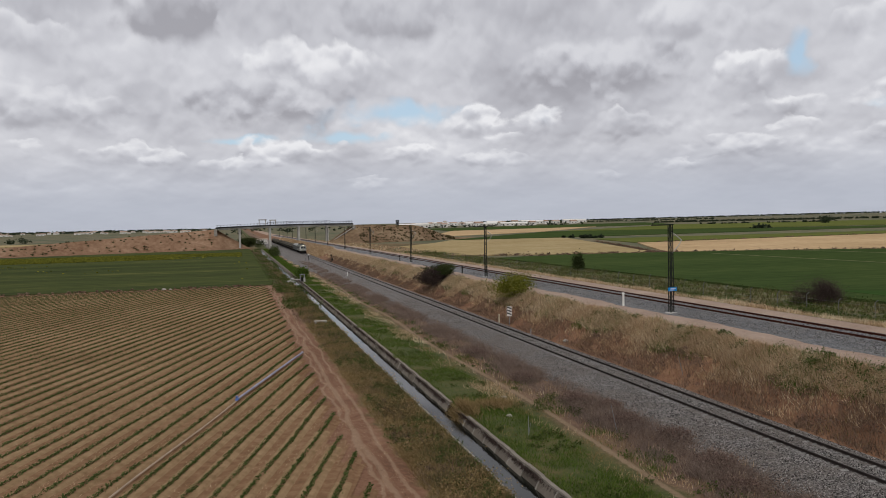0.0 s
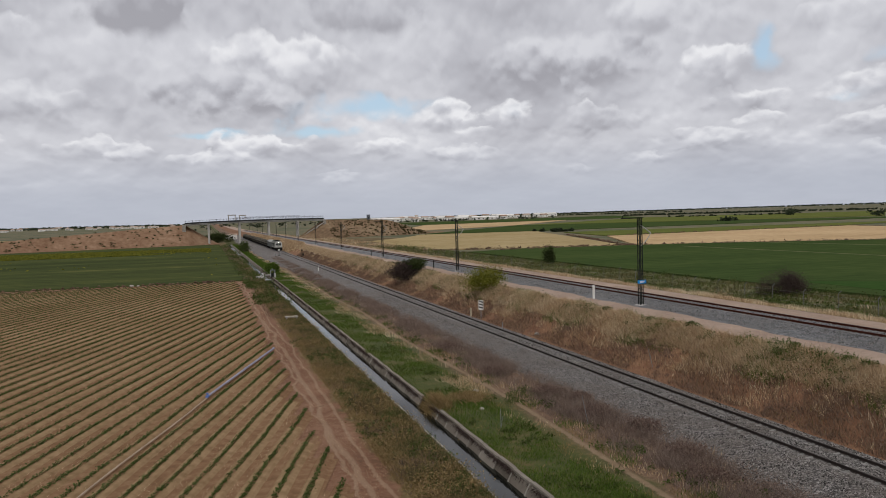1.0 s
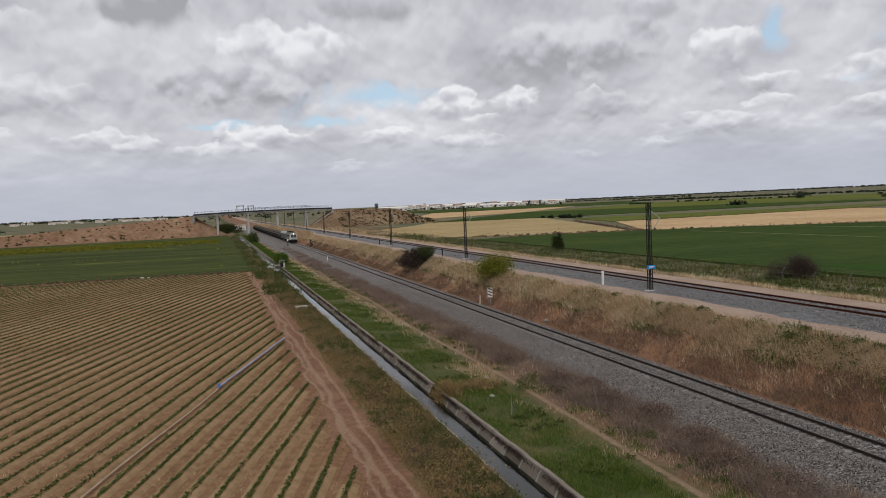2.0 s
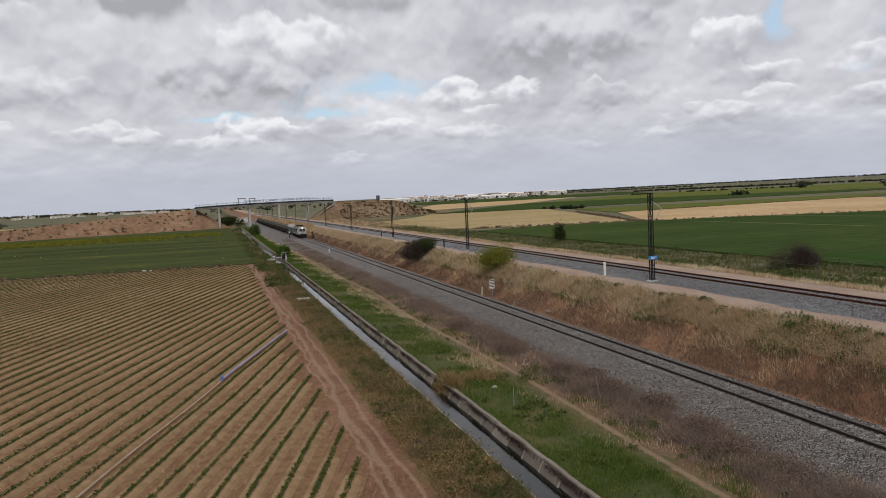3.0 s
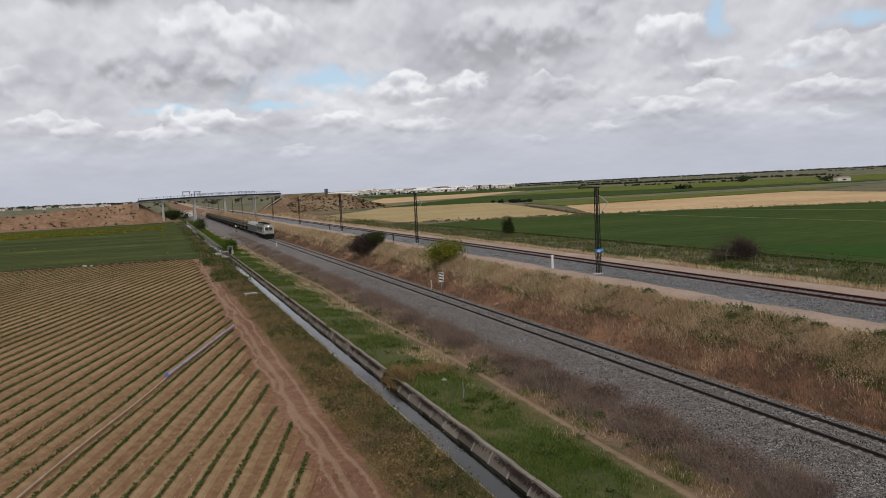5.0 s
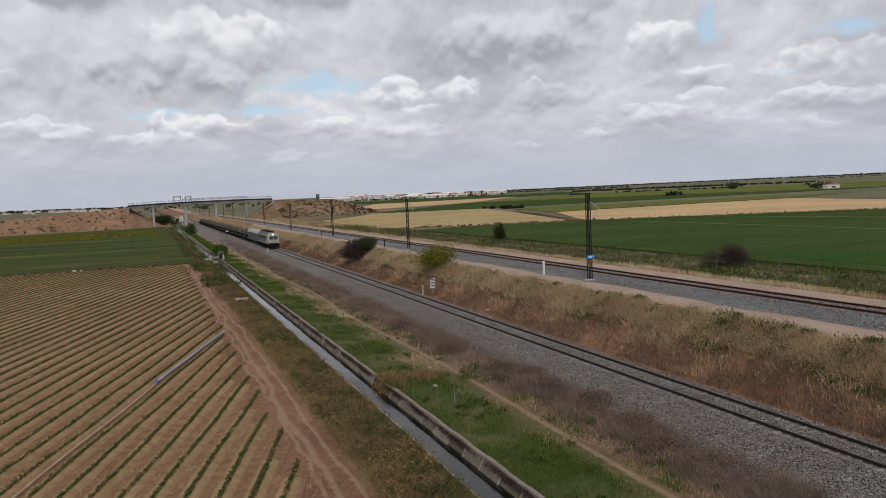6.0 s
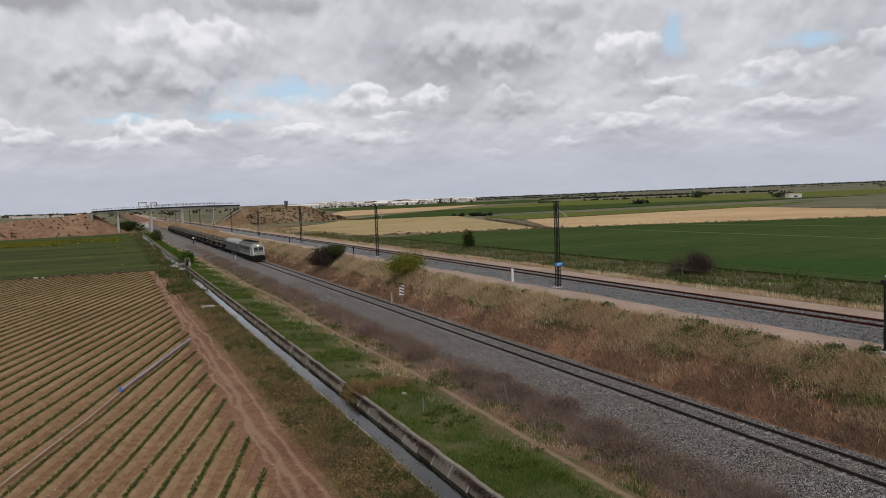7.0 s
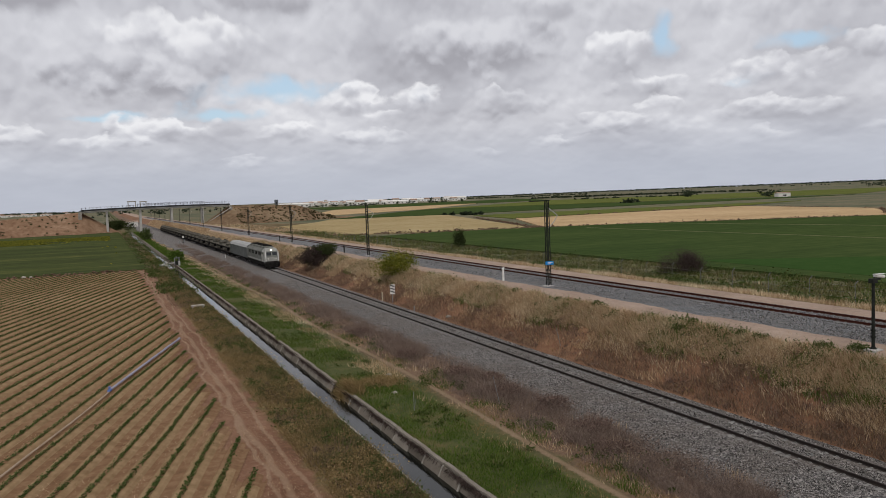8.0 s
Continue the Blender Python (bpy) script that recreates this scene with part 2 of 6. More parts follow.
def gravel_material(name, tints, dust):
    """Broken stone, each stone with a tone of its own."""
    m = bpy.data.materials.new(name)
    m.use_nodes = True
    n = Nodes(m.node_tree)
    pos = n.add("ShaderNodeNewGeometry").outputs["Position"]
    cells = n.add("ShaderNodeTexVoronoi", None, Scale=12.0, Vector=pos)
    tone = n.add("ShaderNodeSeparateColor", None, i0=cells.outputs["Color"]).outputs[0]
    stone = n.ramp(tone, [(i / (len(tints) - 1), c) for i, c in enumerate(tints)])
    dirt = n.range(n.noise(pos, 0.3, 5.0, 0.65), 0.38, 0.6)
    col = n.mix(n.math("MULTIPLY", dirt, 0.6), stone, dust)
    b = n.add("ShaderNodeBsdfPrincipled", None, Base_Color=col, Roughness=0.9)
    h = n.math("ADD", cells.outputs["Distance"], n.noise(pos, 3.0, 6.0, 0.7))
    bump = n.add("ShaderNodeBump", None, Strength=0.9, Distance=0.07, Height=h)
    n.tree.links.new(bump.outputs[0], b.inputs["Normal"])
    n.add("ShaderNodeOutputMaterial", None, Surface=b.outputs[0])
    return m


def water_material():
    m = bpy.data.materials.new("canal_water")
    m.use_nodes = True
    n = Nodes(m.node_tree)
    pos = n.add("ShaderNodeNewGeometry").outputs["Position"]
    b = n.add("ShaderNodeBsdfPrincipled", None, Base_Color=(0.009, 0.010, 0.008, 1), Roughness=0.05, IOR=1.33)
    bump = n.add("ShaderNodeBump", None, Strength=0.03, Distance=0.02, Height=n.noise(pos, 2.5, 3.0, 0.5))
    n.tree.links.new(bump.outputs[0], b.inputs["Normal"])
    n.add("ShaderNodeOutputMaterial", None, Surface=b.outputs[0])
    return m


def glow_material(name, colour, strength):
    m = bpy.data.materials.new(name)
    m.use_nodes = True
    n = Nodes(m.node_tree)
    e = n.add("ShaderNodeEmission", None, Color=(*colour, 1), Strength=strength)
    n.add("ShaderNodeOutputMaterial", None, Surface=e.outputs[0])
    return m


EARTH = ground_material()
BALLAST_LOW = gravel_material("worn_grey_ballast", [(0.026, 0.024, 0.023), (0.086, 0.079, 0.075), (0.158, 0.146, 0.138), (0.36, 0.335, 0.315)], (0.115, 0.092, 0.076))
BALLAST_NEW = gravel_material("clean_blue_grey_ballast", [(0.028, 0.029, 0.031), (0.088, 0.09, 0.095), (0.148, 0.151, 0.158), (0.30, 0.304, 0.31)], (0.15, 0.145, 0.14))
WATER = water_material()
CONCRETE = surface("weathered_concrete", [(0.20, 0.185, 0.165), (0.31, 0.285, 0.25), (0.40, 0.37, 0.33)], 1.6, 0.9, 0.3, 8.0, patch=0.3)
CANAL_WALL = surface("stained_brown_concrete", [(0.10, 0.085, 0.07), (0.19, 0.165, 0.138), (0.28, 0.25, 0.215)], 1.4, 0.9, 0.3, 8.0, patch=0.35, objrand=0.25)
CONCRETE_PALE = surface("pale_concrete", [(0.36, 0.35, 0.33), (0.47, 0.455, 0.43)], 1.2, 0.9, 0.2, 8.0, patch=0.2)
RAIL = surface("rusty_rail", [(0.022, 0.017, 0.015), (0.038, 0.028, 0.023)], 3.0, 0.6, metal=0.3, spec=0.3)
RAIL_RED = surface("red_brown_new_rail", [(0.055, 0.021, 0.016), (0.085, 0.033, 0.024)], 3.0, 0.6, metal=0.2)
SLEEPER = surface("concrete_sleeper", [(0.17, 0.163, 0.153), (0.29, 0.28, 0.265)], 2.0, 0.9, objrand=0.5)
STEEL = surface("dark_lattice_steel", [(0.018, 0.02, 0.018), (0.04, 0.042, 0.038)], 2.0, 0.6, metal=0.4)
WHITE_PAINT = surface("white_paint", [(0.62, 0.61, 0.58), (0.78, 0.77, 0.74)], 3.0, 0.6)
BLACK_PAINT = surface("black_paint", [(0.015, 0.015, 0.015), (0.03, 0.03, 0.03)], 3.0, 0.6)
BLUE_PAINT = surface("blue_sign_enamel", [(0.02, 0.20, 0.55), (0.03, 0.26, 0.62)], 3.0, 0.45)
SOIL = surface("ploughed_soil", [(0.145, 0.083, 0.046), (0.205, 0.122, 0.07), (0.27, 0.172, 0.104)], 1.5, 0.95, 0.6, 6.0, patch=0.06)
CROP = leafy("young_crop_leaves", [(0.042, 0.062, 0.018), (0.07, 0.098, 0.03), (0.115, 0.14, 0.05)])
STRAW = leafy("dry_grass", [(0.27, 0.168, 0.098), (0.47, 0.335, 0.20), (0.72, 0.575, 0.39)])


# ======== mesh helpers ========
def link(name, verts, faces, material, parent=None, label="", smooth=False):
    me = bpy.data.meshes.new(name)
    me.from_pydata([tuple(v) for v in verts], [], faces)
    if material:
        me.materials.append(material)
    if smooth:
        me.polygons.foreach_set("use_smooth", [True] * len(me.polygons))
    me.update()
    ob = new(name, me)
    if parent:
        ob.parent = parent
    if label:
        tagged(ob, label)
    return ob


def cloud_mesh(name, verts, size, material, parent=None):
    """Many loose faces of `size` corners each, from an array of corners."""
    count = len(verts) // size
    me = bpy.data.meshes.new(name)
    me.vertices.add(len(verts))
    me.vertices.foreach_set("co", np.asarray(verts, np.float32).ravel())
    me.loops.add(count * size)
    me.loops.foreach_set("vertex_index", np.arange(count * size, dtype=np.int32))
    me.polygons.add(count)
    me.polygons.foreach_set("loop_start", np.arange(0, count * size, size, dtype=np.int32))
    me.materials.append(material)
    me.update()
    me.validate()
    ob = new(name, me)
    if parent:
        ob.parent = parent
    return ob


class Shape:
    """Gathers boxes, rods and prisms into one mesh."""

    def __init__(self):
        self.v, self.f = [], []

    def _put(self, pts, faces):
        k = len(self.v)
        self.v += [tuple(p) for p in pts]
        self.f += [tuple(i + k for i in f) for f in faces]
        return self

    def box(self, cx, cy, cz, sx, sy, sz, cut=0.0):
        """A box by centre and size; cut: its chamfered upright edges and top edge."""
        x, y, z = sx / 2, sy / 2, sz / 2
        if not cut:
            pts = [(cx + a * x, cy + b * y, cz + c * z) for c in (-1, 1) for a, b in ((-1, -1), (1, -1), (1, 1), (-1, 1))]
            return self._put(pts, [(3, 2, 1, 0), (4, 5, 6, 7), (0, 1, 5, 4), (1, 2, 6, 5), (2, 3, 7, 6), (3, 0, 4, 7)])
        ring = [(-x + cut, -y), (x - cut, -y), (x, -y + cut), (x, y - cut), (x - cut, y), (-x + cut, y), (-x, y - cut), (-x, -y + cut)]
        low = [(cx + a, cy + b, cz - z) for a, b in ring]
        mid = [(cx + a, cy + b, cz + z - cut) for a, b in ring]
        kx, ky = (x - cut) / x, (y - cut) / y
        top = [(cx + a * kx, cy + b * ky, cz + z) for a, b in ring]
        return self.skin([low, mid, top])

    def skin(self, rings, caps=True):
        """A hull through rings of equal length, counter-clockwise from above."""
        k, n = [], len(rings[0])
        pts = [p for r in rings for p in r]
        for i in range(len(rings) - 1):
            for j in range(n):
                a, b = i * n + j, i * n + (j + 1) % n
                k.append((a, b, b + n, a + n))
        if caps:
            k.append(tuple(reversed(range(n))))
            k.append(tuple(range(len(pts) - n, len(pts))))
        return self._put(pts, k)

    def rod(self, a, b, r, sides=6, r2=None):
        a, b = Vector(a), Vector(b)
        way = (b - a).normalized()
        side = way.orthogonal().normalized()
        up = way.cross(side)
        rings = []
        for p, q in ((a, r), (b, r if r2 is None else r2)):
            rings.append([p + (side * math.cos(2 * math.pi * i / sides) + up * math.sin(2 * math.pi * i / sides)) * q for i in range(sides)])
        return self.skin(rings)

    def bar(self, a, b, w, h=None):
        """A square bar from a to b."""
        return self.rod(a, b, w * 0.7071, 4)

    def extrude_y(self, section, y0, y1):
        """A section of (x, z) points, drawn out along y."""
        return self.skin([[(x, y0, z) for x, z in section], [(x, y1, z) for x, z in section]])

    def done(self, name, material, parent=None, label="", smooth=False):
        return link(name, self.v, self.f, material, parent, label, smooth)


def thing(name, at, label, category, group="", kind="", turn=0.0):
    ob = new(name)
    ob.matrix_basis = pose(*at, 0, 0, turn)
    ob.empty_display_size = 0.2
    return tagged(ob, label, category, group, kind)


rng = np.random.default_rng(7)

# ======== the lie of the land ========
PROFILE = [(-5000, 0), (6.5, 0), (8.5, 0.05), (12.5, 0.10), (12.72, 0.10), (12.76, -1.2), (15.04, -1.2), (15.10, 0.22), (17, 0.2), (20.4, 0.06), (21.3, 0.02), (23.2, 0.18), (25.2, 0.3),
           (28, 0.42), (32.3, 0.5), (33.4, 0.8), (36.4, 2.6), (38.8, 3.95), (39.4, 4.12), (41.0, 4.15), (47.4, 4.15), (49, 4.1), (52.8, 4.02), (55.5, 3.4), (60, 2.55), (68, 2.0), (5000, 2.0)]
PX, PZ = np.array([p[0] for p in PROFILE]), np.array([p[1] for p in PROFILE])


def smooth(v, a, b):
    t = np.clip((v - a) / (b - a), 0, 1)
    return t * t * (3 - 2 * t)


def wave(x, y, s, seed=0.0):
    return (np.sin(x / s + 1.3 * np.sin(y / s * 0.7 + seed)) + np.sin(y / s * 1.1 + 1.7 * np.sin(x / s * 0.6 + seed * 2.1))) * 0.5


def land(x, y):
    """The ground's height."""
    x, y = np.asarray(x, float), np.asarray(y, float)
    z = np.interp(x, PX, PZ)
    far = np.hypot(x, y)
    z = z + smooth(far, 700, 4200) * (14 + 5 * wave(x, y, 600, 1.0)) * np.maximum(smooth(np.abs(x - 35), 40, 160), smooth(y, 900, 1600))
    z = z + smooth(far, 1500, 4500) * (5 + 3 * wave(x, y, 340, 2.0)) * smooth(np.degrees(np.arctan2(x, y)), 15, 60)
    # lumps on the bank and the cutting's side
    soft = smooth(x, 33.0, 34.5) * (1 - smooth(x, 38.3, 39.2)) + smooth(x, 54, 56) * (1 - smooth(x, 75, 80)) + smooth(x, 16.5, 18) * (1 - smooth(x, 20, 20.4)) * 0.5 + smooth(x, 21.5, 22.3) * (1 - smooth(x, 24.0, 25.0)) * 0.7
    z = z + soft * (0.16 * wave(x, y, 1.9, 0.5) + 0.10 * wave(x, y, 0.8, 3.0))
    return z


def spread(*parts):
    """Grid lines: (start, end, step) one after another."""
    out = []
    for a, b, step in parts:
        out += list(np.arange(a, b, step))
    return out


def grid_mesh(name, xs, ys, height, material, skip=None):
    X, Y = np.meshgrid(xs, ys)
    Z = height(X, Y)
    v = np.stack([X.ravel(), Y.ravel(), Z.ravel()], -1)
    w = len(xs)
    i = (np.arange(len(ys) - 1)[:, None] * w + np.arange(w - 1)[None, :]).ravel()
    q = np.stack([i, i + 1, i + w + 1, i + w], -1)
    ob = link(name, v, q.tolist(), material, smooth=True)
    return ob


xs = sorted(set([round(v, 3) for v in spread((-4800, -800, 400), (-800, -200, 60), (-200, 6, 12), (6, 12.4, 0.7), (16, 21, 0.6), (21, 33, 0.8), (33, 41, 0.5), (41, 57, 1.6), (57, 80, 1.2), (80, 200, 12), (200, 800, 60), (800, 5000, 400))] + [12.5, 12.72, 12.76, 15.04, 15.10, 15.6, 20.4, 21.3]))
ys = sorted(set([round(v, 3) for v in spread((-3000, -200, 400), (-200, 16, 12), (16, 120, 0.8), (120, 260, 2), (260, 620, 8), (620, 1400, 40), (1400, 4800, 170))]))
ground = tagged(grid_mesh("ground", xs, ys, land, EARTH), "dry brown earth and weedy verges of a wide plain", "ground", kind="structure")


def patch(name, corners, material, label, lift=0.05, n=(10, 10), category="field", kind="structure", height=None):
    """A field with four corners (anticlockwise), lying on the land, with its own thin edge."""
    a, b, c, d = [np.array(p, float) for p in corners]
    u = np.linspace(0, 1, n[0] + 1)[None, :, None]
    w = np.linspace(0, 1, n[1] + 1)[:, None, None]
    P = (a * (1 - u) + b * u) * (1 - w) + (d * (1 - u) + c * u) * w
    X, Y = P[..., 0], P[..., 1]
    Z = land(X, Y) + lift
    if height is not None:
        Z = Z + height(X, Y)
    r = n[0] + 1
    v = np.stack([X.ravel(), Y.ravel(), Z.ravel()], -1)
    i = (np.arange(n[1])[:, None] * r + np.arange(n[0])[None, :]).ravel()
    f = np.stack([i, i + 1, i + r + 1, i + r], -1).tolist()
    rim = list(range(0, r)) + [k * r + r - 1 for k in range(1, n[1] + 1)] + [n[1] * r + k for k in range(r - 2, -1, -1)] + [k * r for k in range(n[1] - 1, 0, -1)]
    base = len(v)
    low = v[rim].copy()
    low[:, 2] -= lift + 0.4
    v = np.vstack([v, low])
    m = len(rim)
    f += [(base + k, base + (k + 1) % m, rim[(k + 1) % m], rim[k]) for k in range(m)]
    return tagged(link(name, v, f, material), label, category, kind=kind)


# ======== fields ========
GREEN = surface("green_cereal", [(0.036, 0.058, 0.020), (0.048, 0.072, 0.024), (0.068, 0.09, 0.03)], 0.5, 0.9, 0.5, 6.0, patch=0.03, stretch=(0.3, 1.0, 1.0))
GREEN_BRIGHT = surface("bright_green_cereal", [(0.032, 0.066, 0.018), (0.043, 0.080, 0.023)], 0.6, 0.9, 0.5, 6.0, patch=0.03)
GREEN_LEFT = surface("low_green_crop", [(0.040, 0.051, 0.023), (0.052, 0.064, 0.027), (0.068, 0.08, 0.03), (0.115, 0.118, 0.042)], 0.4, 0.9, 0.5, 6.0, patch=0.06, stretch=(0.18, 1.0, 1.0))
RIPE = surface("ripe_cereal", [(0.36, 0.25, 0.135), (0.46, 0.325, 0.185), (0.54, 0.395, 0.235)], 0.3, 0.9, 0.4, 5.0, patch=0.02)
OCHRE = surface("ochre_stubble", [(0.27, 0.203, 0.10), (0.345, 0.266, 0.14), (0.41, 0.328, 0.185)], 0.3, 0.9, 0.4, 5.0, patch=0.02)
OLIVE = surface("olive_green_field", [(0.085, 0.105, 0.03), (0.145, 0.155, 0.045)], 0.2, 0.9, patch=0.02)

patch("crop_field", [(-160, 190), (10.5, 188), (8, 522), (-190, 455)], GREEN_LEFT, "low green crop field with weedy edges", 0.12, (24, 30))
patch("crop_field", [(80, -40), (330, -40), (245, 186), (80, 236)], GREEN, "dark green young cereal field", 0.35, (20, 24))
patch("crop_field", [(80, 236), (245, 186), (163, 228), (106, 245)], GREEN, "far corner of the dark green cereal field", 0.351, (10, 4))
patch("crop_field", [(83, 20), (190, 20), (108.6, 81.6), (86, 97)], GREEN_BRIGHT, "bright green strip of dense young cereal", 0.38, (10, 10))
patch("crop_field", [(74, 262), (139, 240), (219, 499), (140, 512)], OCHRE, "ochre stubble field", 0.2, (10, 14))
SCRUB = surface("brown_scrub_ground", [(0.085, 0.07, 0.04), (0.15, 0.115, 0.07), (0.22, 0.17, 0.105)], 0.3, 0.95, 0.5, 2.0, patch=0.05)
patch("crop_field", [(74, 262), (140, 512), (112, 447), (82, 400)], OCHRE, "ochre stubble field corner below the embankment", 0.201, (6, 10))
patch("scrub_ground", [(56, 262), (72, 262), (110, 446), (60, 520)], SCRUB, "brown scrubby ground below the embankment", 0.05, (8, 14), "ground")
patch("crop_field", [(142, 239), (245, 190), (355, 362), (186, 338)], RIPE, "pale ripe cereal field", 0.4, (12, 12))
patch("crop_field", [(245, 190), (250, 187), (314, 240), (355, 362)], RIPE, "pale ripe cereal field corner", 0.401, (8, 8))
patch("crop_field", [(190, 348), (358, 372), (480, 430), (212, 440)], OLIVE, "yellow-green field behind the ripe cereal", 0.3, (12, 6))
patch("crop_field", [(145, 520), (225, 505), (700, 560), (330, 800)], GREEN, "green field beyond the stubble", 0.4, (14, 8))
patch("crop_field", [(150, 640), (330, 810), (560, 1150), (300, 1080)], RIPE, "long pale field far off", 0.4, (10, 10))
patch("crop_field", [(340, 800), (760, 600), (1300, 900), (700, 1150)], OLIVE, "olive field far off", 0.4, (12, 10))
patch("crop_field", [(300, 1090), (720, 1180), (900, 1600), (350, 1500)], GREEN, "green field far off", 0.4, (12, 10))
patch("crop_field", [(-330, 640), (-90, 640), (-120, 700), (-380, 720)], OCHRE, "pale stubble strip behind the embankment", 0.3, (12, 6))

patch("crop_field", [(-300, 800), (-120, 830), (-130, 960), (-330, 930)], OCHRE, "pale stubble field on the plain behind the embankment", 0.5, (10, 6))
TRACKWAY = surface("pale_wheel_track", [(0.11, 0.12, 0.055), (0.16, 0.165, 0.08)], 0.5, 0.9)
patch("field_track", [(143.2, 60), (144.2, 60), (145.0, 215), (144.0, 215)], TRACKWAY, "pale wheel track through the green cereal", 0.40, (1, 30))
patch("field_track", [(196.0, 60), (197.2, 60), (177.2, 217), (176.0, 217)], TRACKWAY, "pale wheel track through the green cereal", 0.40, (1, 30))

# ---- ploughed field with planted rows ----
ROW_DIR, ROW_NRM = np.array([0.2924, 0.9563]), np.array([0.9563, -0.2924])
ROW_GAP, ROW_FIRST, ROW_COUNT = 1.53, -5.6, 72
BED = surface("pale_dry_bed_soil", [(0.195, 0.126, 0.069), (0.265, 0.178, 0.10), (0.335, 0.236, 0.14)], 1.6, 0.95, 0.6, 6.0, patch=0.05)


def row_span(k):
    c = ROW_FIRST - ROW_GAP * k
    end = min((6.4 - 0.9563 * c) / 0.2924, (184.5 + 0.2924 * c) / 0.9563) + 0.8 * math.sin(k * 2.3)
    start = max((20 + 0.2924 * c) / 0.9563, (-85 - 0.9563 * c) / 0.2924)
    return c, start, end


def leaf_quads(centres, size, flat=0.5):
    """Four corners for each leaf, turned at random; flat: how far they lie level."""
    n = len(centres)
    a = rng.normal(size=(n, 3))
    a[:, 2] *= 1 - flat
    a /= np.linalg.norm(a, axis=1)[:, None]
    b = rng.normal(size=(n, 3))
    b -= a * (a * b).sum(1)[:, None]
    b /= np.linalg.norm(b, axis=1)[:, None]
    s = np.broadcast_to(np.asarray(size, float), (n,))[:, None] * rng.uniform(0.6, 1.3, (n, 1))
    a, b = a * s, b * s * 0.62
    return np.stack([centres - a, centres - b, centres + a, centres + b], 1).reshape(-1, 3)


def planted_field():
    v, f, kinds, plants, size = [], [], [], [], []
    across = [(-0.765, -0.02), (-0.50, -0.03), (-0.36, 0.07), (-0.12, 0.10), (0.12, 0.10), (0.36, 0.07), (0.50, -0.03), (0.765, -0.02)]
    for k in range(ROW_COUNT):
        c, s0, s1 = row_span(k)
        if s1 - s0 < 3:
            continue
        n = max(2, int((s1 - s0) / 2.5))
        base = len(v)
        for i in range(n + 1):
            s = s0 + (s1 - s0) * i / n
            wob = 0.05 * math.sin(s * 0.35 + k)
            for j, (o, z) in enumerate(across):
                p = ROW_NRM * (c + o + (wob if 0 < j < 7 else 0)) + ROW_DIR * s
                v.append((p[0], p[1], (0.06 if i < n else -0.05) + z * (0.8 + 0.4 * random.random()) * min(1.0, (s1 - s) / 3.0 + 0.1)))
        w = len(across)
        for i in range(n):
            for j in range(w - 1):
                a = base + i * w + j
                f.append((a, a + 1, a + w + 1, a + w))
                kinds.append(1 if j in (1, 2, 4, 5) and i < n - 1 - k % 2 else 0)
        mid = ROW_NRM * c + ROW_DIR * (s0 + s1) / 2
        dens = 70 if k < 26 else 40
        m = int((s1 - s0) * dens)
        s = rng.uniform(s0, s1 - 0.3, m)
        keep = np.sin(s * 1.9 + k * 1.7) + np.sin(s * 0.31 + k) + rng.normal(0, 0.7, m) > -1.9
        s = s[keep]
        o = rng.normal(0, 0.075, len(s)) + 0.05 * np.sin(s * 0.35 + k)
        p = ROW_NRM[None] * (c + o)[:, None] + ROW_DIR[None] * s[:, None]
        z = 0.17 + np.abs(rng.normal(0, 0.08, len(s)))
        plants.append(np.column_stack([p, z]))
        size.append(np.full(len(s), 0.06 if k < 26 else 0.075))
    ob = link("ploughed_field", v, f, SOIL)
    ob.data.materials.append(BED)
    ob.data.polygons.foreach_set("material_index", kinds)
    tagged(ob, "ploughed reddish-brown field in long ridged beds", "field", kind="structure")
    crop = cloud_mesh("crop_rows", leaf_quads(np.vstack(plants), np.concatenate(size)), 4, CROP)
    tagged(crop, "rows of small dark green crop plants on the ploughed field", "crop", kind="stuff")


planted_field()

